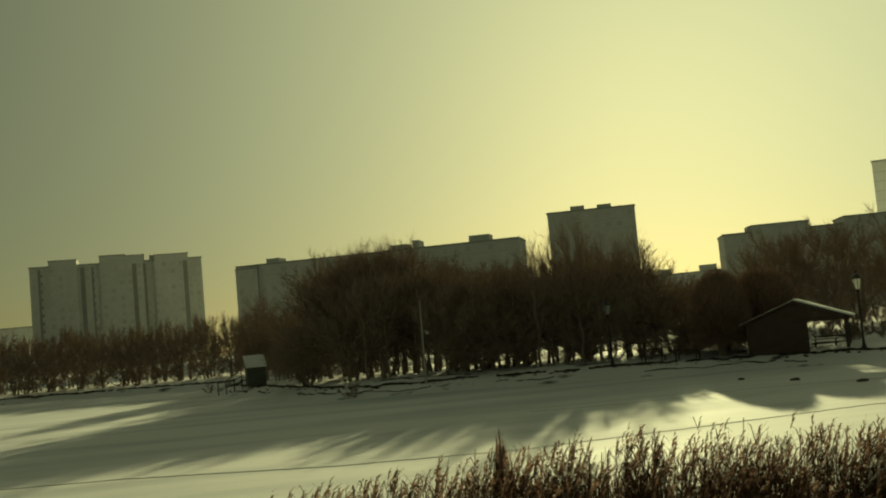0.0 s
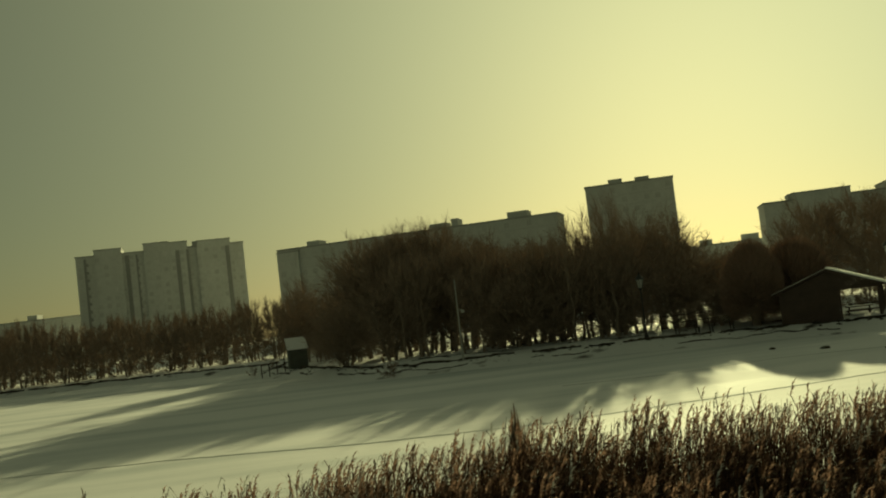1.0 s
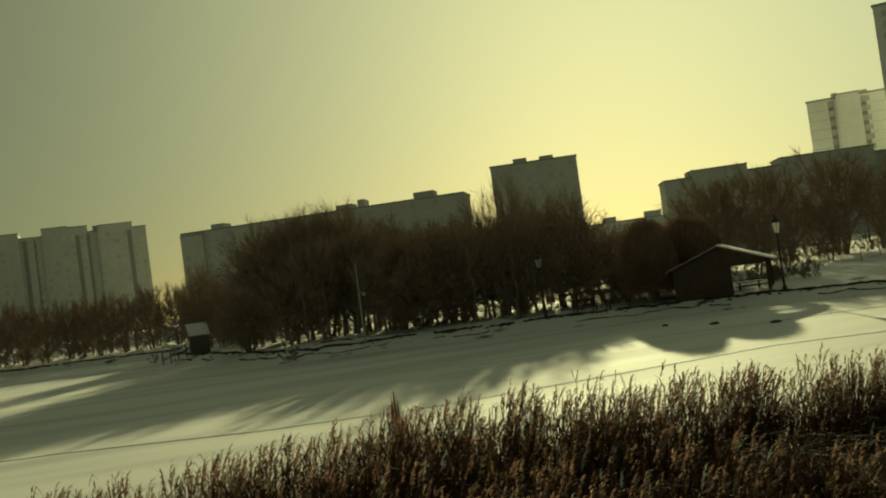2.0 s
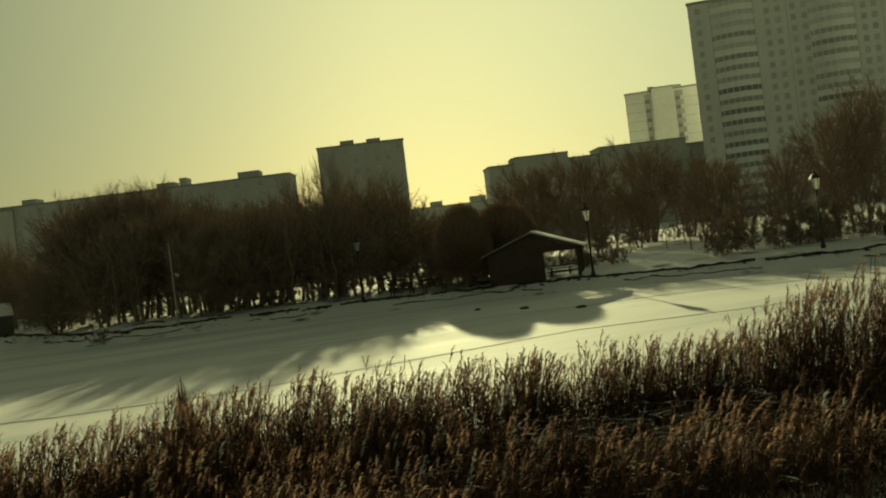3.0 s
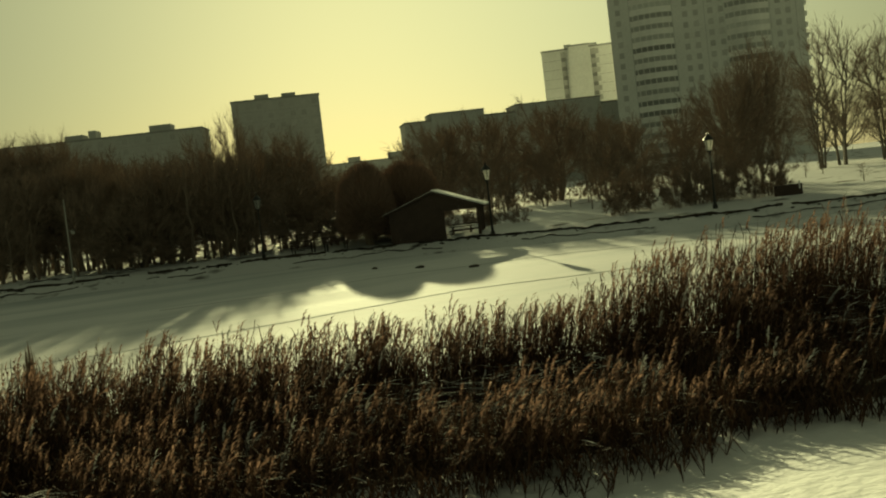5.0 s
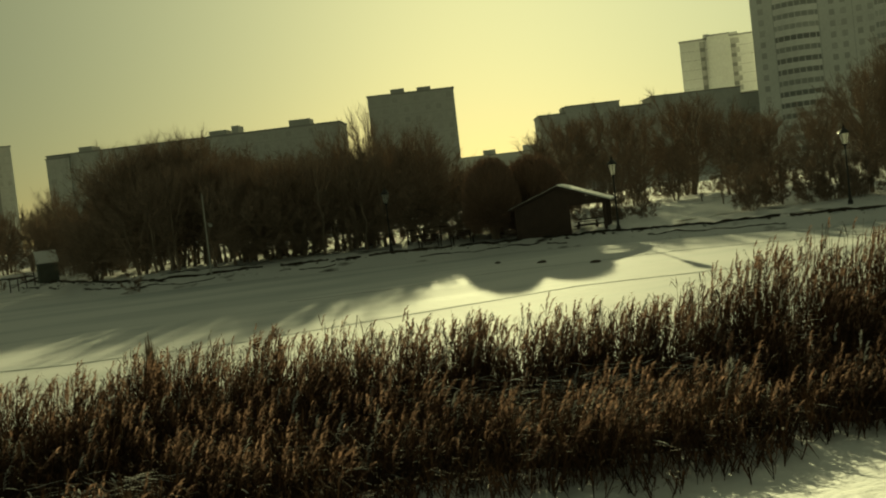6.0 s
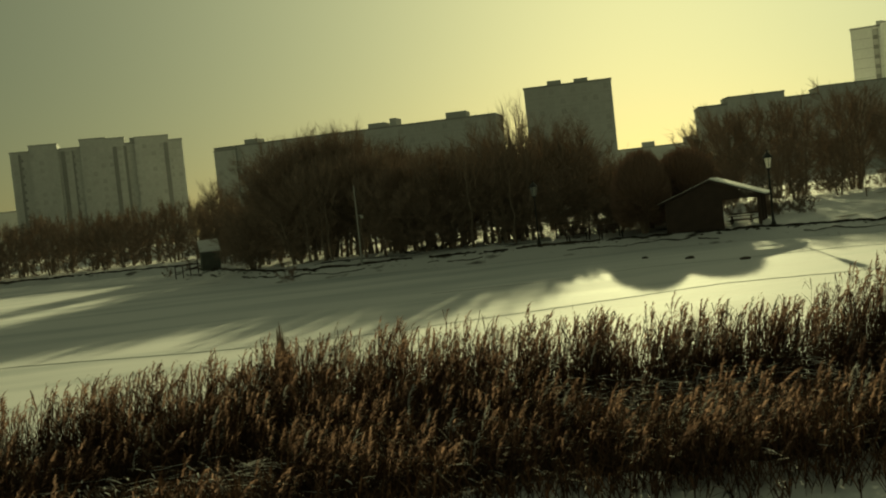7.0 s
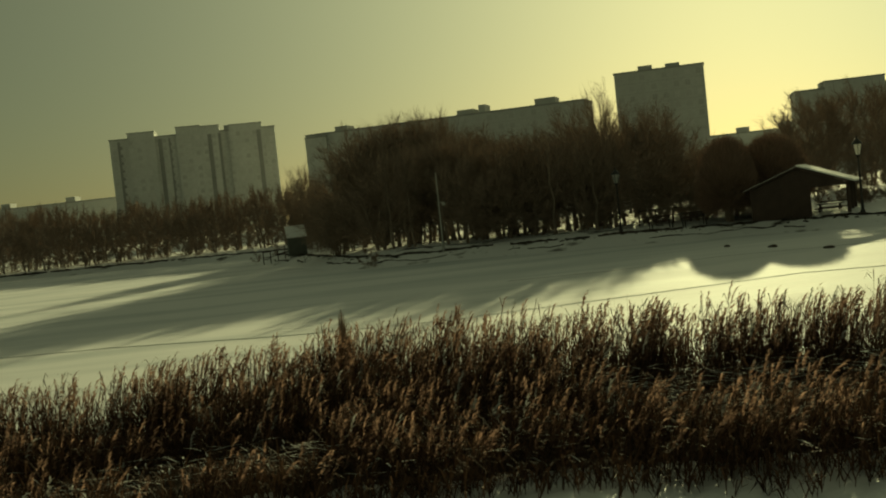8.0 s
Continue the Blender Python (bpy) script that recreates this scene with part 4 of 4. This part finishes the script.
apartment_building("apartment_building", -8.2, 330, 70.6, 300, 29.0, 14, 10, 26, "long grey panel apartment block rising behind the bare trees", M_PANEL,
                   hut_at=((0.12, 4, 1.6), (0.58, 5, 1.6), (0.64, 2, 2.4), (0.86, 6, 2.0)), steps=((0.0, 0.08, -0.8),))
apartment_building("apartment_building", 80.3, 303.5, 103.9, 296.5, 35.4, 18, 12, 8, "twelve-storey grey panel tower block standing alone", M_PANEL,
                   hut_at=((0.35, 4, 1.6), (0.66, 4, 1.4)))
apartment_building("apartment_building", 123.8, 284, 196, 262, 24.0, 14, 8, 22, "long panel apartment block with stepped roof above bare trees", M_PANEL,
                   hut_at=((0.12, 4, 1.8), (0.5, 5, 1.6)), steps=((0.10, 0.30, 1.8), (0.42, 0.75, 1.9)))
apartment_building("apartment_building", 180.6, 301.9, 199.6, 289.7, 43.8, 16, 15, 0, "pale sixteen-storey panel tower with narrow window strips", M_PANEL_PALE,
                   hut_at=((0.36, 2.0, 1.6), (0.72, 2.5, 1.2)), steps=((0.37, 0.66, 0.8),), recess=((0.30, 1.5), (0.71, 1.5)), at=(0.30, 0.71, 0.76), win=(1.3, 1.5))
apartment_building("apartment_building", 172, 520, 240, 500, 23.5, 14, 8, 20, "far apartment block almost lost in the haze", M_PANEL, hut_at=((0.3, 6, 2.5), (0.6, 8, 3)), windows=False)
tall_tower()

# ---- build: trees ----
T1 = grown_tree(1, 10, 9.0, M_BARK, foot=0.34, limbs=64, twigs=4000, thin=0.034, length=0.9)
T2 = grown_tree(2, 10, 9.0, M_BARK, foot=0.17, limbs=64, twigs=4000, thin=0.034, length=0.9, trunks=2)
T3 = grown_tree(3, 10, 9.0, M_BARK, foot=0.30, limbs=60, twigs=3900, thin=0.034, length=0.9)
T4 = grown_tree(4, 10, 6.0, M_BARK, "bare_ash", foot=0.35, limbs=40, twigs=2600, thin=0.024, trunks=3, length=1.2, rag=0.6, stout=0.6)
T5 = grown_tree(5, 10, 10.5, M_BARK, foot=0.25, limbs=60, twigs=3200, thin=0.038, trunks=3, stout=1.0, length=1.1, rag=0.4)
T6 = grown_tree(6, 3, 3.8, M_BARK, "bare_shrub", foot=0.03, limbs=20, twigs=700, thin=0.036, length=0.55, trunks=5, stout=0.6)
T7 = grown_tree(7, 3, 1.6, M_BARK, "bare_sapling", foot=0.3, limbs=12, twigs=150, thin=0.015, length=0.35)
T8 = grown_tree(9, 10, 6.5, M_BIRCH, "bare_birch", foot=0.30, limbs=60, twigs=3000, thin=0.02, trunks=3, stout=0.7, length=0.8, rag=0.4)
T9 = grown_tree(12, 10, 9.0, M_BARK, foot=0.08, limbs=26, twigs=1250, thin=0.07, trunks=2, length=1.1)
T10 = grown_tree(15, 7, 2.6, M_BARK, "slim_bare_tree", foot=0.34, limbs=12, twigs=500, thin=0.026, length=0.7, stout=0.8)

rt = random.Random(21)
grove_a, grove_b, grove_c = [], [], []
grove_d = [(-1.2, 121, 0.6, 0.7), (1.5, 117, 0.75, 0.7), (0.6, 112, 0.62, 0.6), (3.4, 108, 0.85, 0.7), (2.6, 102, 0.72, 0.6), (4.2, 98, 0.85, 0.6), (3.0, 95, 0.6, 0.6)]
for row, off in enumerate((7, 12, 18, 26)):
    for k in range(13):
        x = 3.6 + k * 2.6 + rt.uniform(-0.8, 0.8) + row * 0.6
        y = float(np.interp(x, [0, 5, 14, 23, 30, 40], [93, 84, 78, 74, 71, 66])) + off + rt.uniform(-1.5, 1.5)
        top = float(np.interp(5 + (x - 5) * 97 / (y + 2), [-1, 1, 3, 6, 13, 17, 22, 25, 28, 33, 36, 40], [5.5, 7.5, 10, 12.6, 12.6, 11, 10.2, 10.6, 10.2, 10.0, 7, 6]))
        top = (4 + (top - 4) * (y + 2) / 97) * (0.76, 0.97, 1.14, 1.18)[row] * rt.uniform(0.93, 1.05) - gh(x, y)
        if rt.random() < (0.35 if row == 0 else 0.4 if x > 18 and row == 2 else 0):
            continue
        bucket = ((grove_b, grove_b), (grove_b, grove_c), (grove_a, grove_c), (grove_a, grove_c))[row][k % 2]
        bucket.append((x, y, top / 10, rt.uniform(0.85, 1.1)))
plant(T1, grove_a, "bare broad-crowned tree in the dense grove on the point", "grove on the point", (0.9, 0.77))
plant(T2, grove_b, "bare dense-twigged tree in the grove on the point", "grove on the point", (0.9, 0.77))
plant(T3, grove_c, "bare spreading tree in the grove on the point", "grove on the point", (0.9, 0.77))
# rows added behind the grove, mostly unseen, to cast shade on the left ice
for k in range(12):
    x, y = -0.5 + k * 1.15 + rt.uniform(-0.4, 0.4), 122 + (k % 3) * 7 + rt.uniform(-1, 1)
    top = float(np.interp(5 + (x - 5) * 97 / (y + 2), [-1, 1, 3, 6, 13], [6.5, 8.4, 10, 12, 12]))
    grove_d.append((x, y, (4 + (top - 4) * (y + 2) / 97 - gh(x, y)) / 10, 0.75))
# further unseen rows, taller, that block the sun from the left ice
for k in range(18):
    x, y = 1.0 + k * 1.9 + rt.uniform(-0.5, 0.5), 143 + (k % 3) * 8 + rt.uniform(-1, 1)
    top = float(np.interp(5 + (x - 5) * 97 / (y + 2), [-1, 1, 3, 6, 13, 17, 22, 30], [6.5, 8.4, 10, 11.6, 11.6, 10, 9.4, 9]))
    grove_d.append((x, y, (4 + (top - 4) * (y + 2) / 97 - gh(x, y)) / 10, 0.9))
plant(T9, grove_d, "bare tree at the back of the grove on the point", "grove on the point")
slim = []
for k in range(64):
    x = 7.5 + k * 0.29 + rt.uniform(-0.2, 0.2)
    y = float(np.interp(x, [0, 5, 14, 23, 30, 40], [93, 84, 78, 74, 71, 66])) + 6.5 + rt.uniform(0, 9)
    slim.append((x, y, rt.uniform(0.75, 1.2), rt.uniform(0.8, 1.2)))
plant(T10, slim, "slim bare young tree crowded in the grove on the point", "slim trees in the grove")
plant(T4, [(7.5, 103, 1.16, 1.1), (10.5, 104, 1.06, 1.1), (13.5, 103, 1.04, 1.1), (9.0, 105, 1.04, 1.1), (12.0, 105, 1.06, 1.1), (27.6, 96, 1.06, 0.7), (25, 97, 0.95, 0.9), (30.5, 97, 0.9, 1.0), (-0.5, 118, 0.80, 0.8), (-1.8, 119, 0.66, 0.8)], "slim bare ash tree rising above the grove", "ash trees")
plant(copy_thing(T4, Matrix()), [(32.0, 93, 1.02, 0.95), (29.8, 95, 0.84, 0.9)], "bare tree with open spreading boughs behind the willows", "trees behind the willows")
mid = [(53, 108, 1.03, 0.95), (57, 106, 1.06, 0.95), (61, 108, 1.0, 0.95), (65.5, 105, 1.12, 1.05), (70, 104, 0.92, 0.9), (49, 104, 0.85, 0.9), (45, 106, 0.62, 0.8), (41, 108, 0.6, 0.8), (74, 104, 0.85, 0.9), (55, 112, 0.98, 0.95), (67.5, 109, 1.0, 0.95)]
plant(T5, mid, "bare multi-stemmed tree on the snowy slope", "trees on the slope")
plant(copy_thing(T2, Matrix()), [(60, 86, 0.80, 0.7), (63, 85, 0.90, 0.75), (66.5, 85, 0.80, 0.7), (46, 94, 0.52, 0.7), (50, 94, 0.72, 0.7), (54, 96, 0.75, 0.7), (58, 95, 0.7, 0.7), (70, 86, 0.75, 0.7), (73, 84, 0.7, 0.7)], "bare dense tree on the snowy slope", "trees on the slope")
plant(copy_thing(T1, Matrix()), [(57.0, 65, 0.98, 0.7), (59.8, 65, 1.20, 0.75), (62.4, 66, 1.20, 0.65), (54.5, 67, 0.78, 0.7), (61, 68, 1.0, 0.8)], "large bare dark tree on the far bank", "large trees on the bank")
plant(T8, [(94.5, 95, 1.25, 1.3), (99.5, 97, 1.36, 1.4), (104.5, 95, 1.28, 1.3), (110, 97, 1.34, 1.4)], "tall bare birch with open branches on the slope", "birches")
left = []
for row in range(3):
    for k in range(27):
        x = -72 + k * 3.05 + rt.uniform(-1, 1)
        y = float(np.interp(x, [-90, -46, -28, -10, 6], [181, 161, 154, 146, 141])) + 3 + row * 5 + rt.uniform(-1, 1)
        left.append((x, y, rt.uniform(0.94, 1.08) * (1.12 if x < -38 else 1) * (0.75, 0.95, 1.05)[row], rt.uniform(0.7, 0.95)))
plant(copy_thing(T9, Matrix()), left, "bare dark tree in the belt along the far shore", "belt on the far shore")
W1 = round_willow(31, 6.0, 4.6)
plant(W1, [(31.1, 74.0, 1.0, 1.0), (35.0, 75.2, 0.96, 1.2)], "round-headed bare willow with a dense crown of shoots", "round willows")
shrubs = [(5.4, 79.8, 0.55, 0.45), (-6.5, 117.5, 0.8, 0.7), (-4.5, 119, 0.7, 0.7)]
for k in range(26):
    shrubs.append((45.6 + k * 0.48 + rt.uniform(-0.5, 0.5), 63.0 - k * 0.08 + rt.uniform(-1, 2.5), rt.uniform(1.5, 2.2), rt.uniform(1.2, 1.7)))
for k in range(9):
    shrubs.append((40.4 + rt.uniform(-0.3, 2.6), 72 + rt.uniform(-1, 4), rt.uniform(0.8, 1.3), rt.uniform(0.7, 1.0)))
for k in range(30):
    x = 5 + k * 0.95 + rt.uniform(-0.4, 0.4)
    shrubs.append((x, float(np.interp(x, [5, 14, 23, 33], [103, 98, 94, 90])) + rt.uniform(-2, 6), rt.uniform(0.4, 0.65), rt.uniform(0.9, 1.3)))
for k in range(14):
    shrubs.append((37.5 + k * 0.6 + rt.uniform(-0.4, 0.4), 80 + rt.uniform(-2, 3), rt.uniform(0.5, 0.75), rt.uniform(0.6, 0.9)))
for k in range(30):
    shrubs.append((43 + k * 1.15 + rt.uniform(-0.5, 0.5), 103 + rt.uniform(-3, 6), rt.uniform(1.0, 1.7), rt.uniform(1.0, 1.4)))
for k in range(30):
    x = -72 + k * 2.6
    shrubs.append((x, float(np.interp(x, [-90, -46, -28, -10, 6], [181, 161, 154, 144, 138])) + 3.5 + rt.uniform(-0.6, 0.6), rt.uniform(0.9, 1.4), rt.uniform(1.1, 1.5)))
plant(T6, shrubs, "bare brown shrub thicket on the snowy bank", "shrubs")
plant(T7, [(51.5, 76, 0.9, 1.0), (55.5, 86, 0.9, 0.9), (60, 90, 0.9, 0.9), (62.5, 91, 0.9, 0.8), (67, 62, 0.55, 0.7), (78, 80, 0.9, 0.8), (82, 82, 0.9, 0.8)], "thin bare sapling in the snow", "saplings")

# ---- build: things on the bank ----
L = street_lamp()
lamps = [(23.7, 76.0, 0.96), (37.1, 66.0, 1.06), (48.9, 57, 1.06), (84.8, 130, 1.2), (111.9, 130, 1.3), (75.3, 130, 1.25), (65.8, 130, 1.1), (44.7, 130, 1.15)]
for k, (x, y, s) in enumerate(lamps):
    m = Matrix.Translation((x, y, gh(x, y) - 0.03)) @ Matrix.Rotation(0.2 * k, 4, "Z") @ Matrix.Diagonal((s, s, s, 1))
    if k == 0:
        L.matrix_basis = m
        lamp = L
    else:
        lamp = copy_thing(L, m)
    tagged(lamp, "black iron street lamp with a tapered frosted lantern", "street lamp", "promenade lamps")
pavilion()
hut()
light_mast(11.1, 80.6, 6.6)
park_bench(28.6, 74.2, radians(8))
park_bench(26.4, 75.0, radians(12))
planter_box()
rail_fence("rail_fence", -5.2, 112, -2.8, 110, 4, 1.3, "small dark rail fence beside the hut")
rail_fence("rail_fence", 26.0, 79.5, 29.5, 78.0, 4, 1.2, "dark wooden rail fence under the willows")

for x, y, r in ((26.8, 55.0, 0.17), (27.7, 50.0, 0.17), (25.8, 59.4, 0.14)):
    ice_lump(x, y, r)

# ---- build: reeds ----
reed_litter()
reed_bed()
dark_reed_tuft()
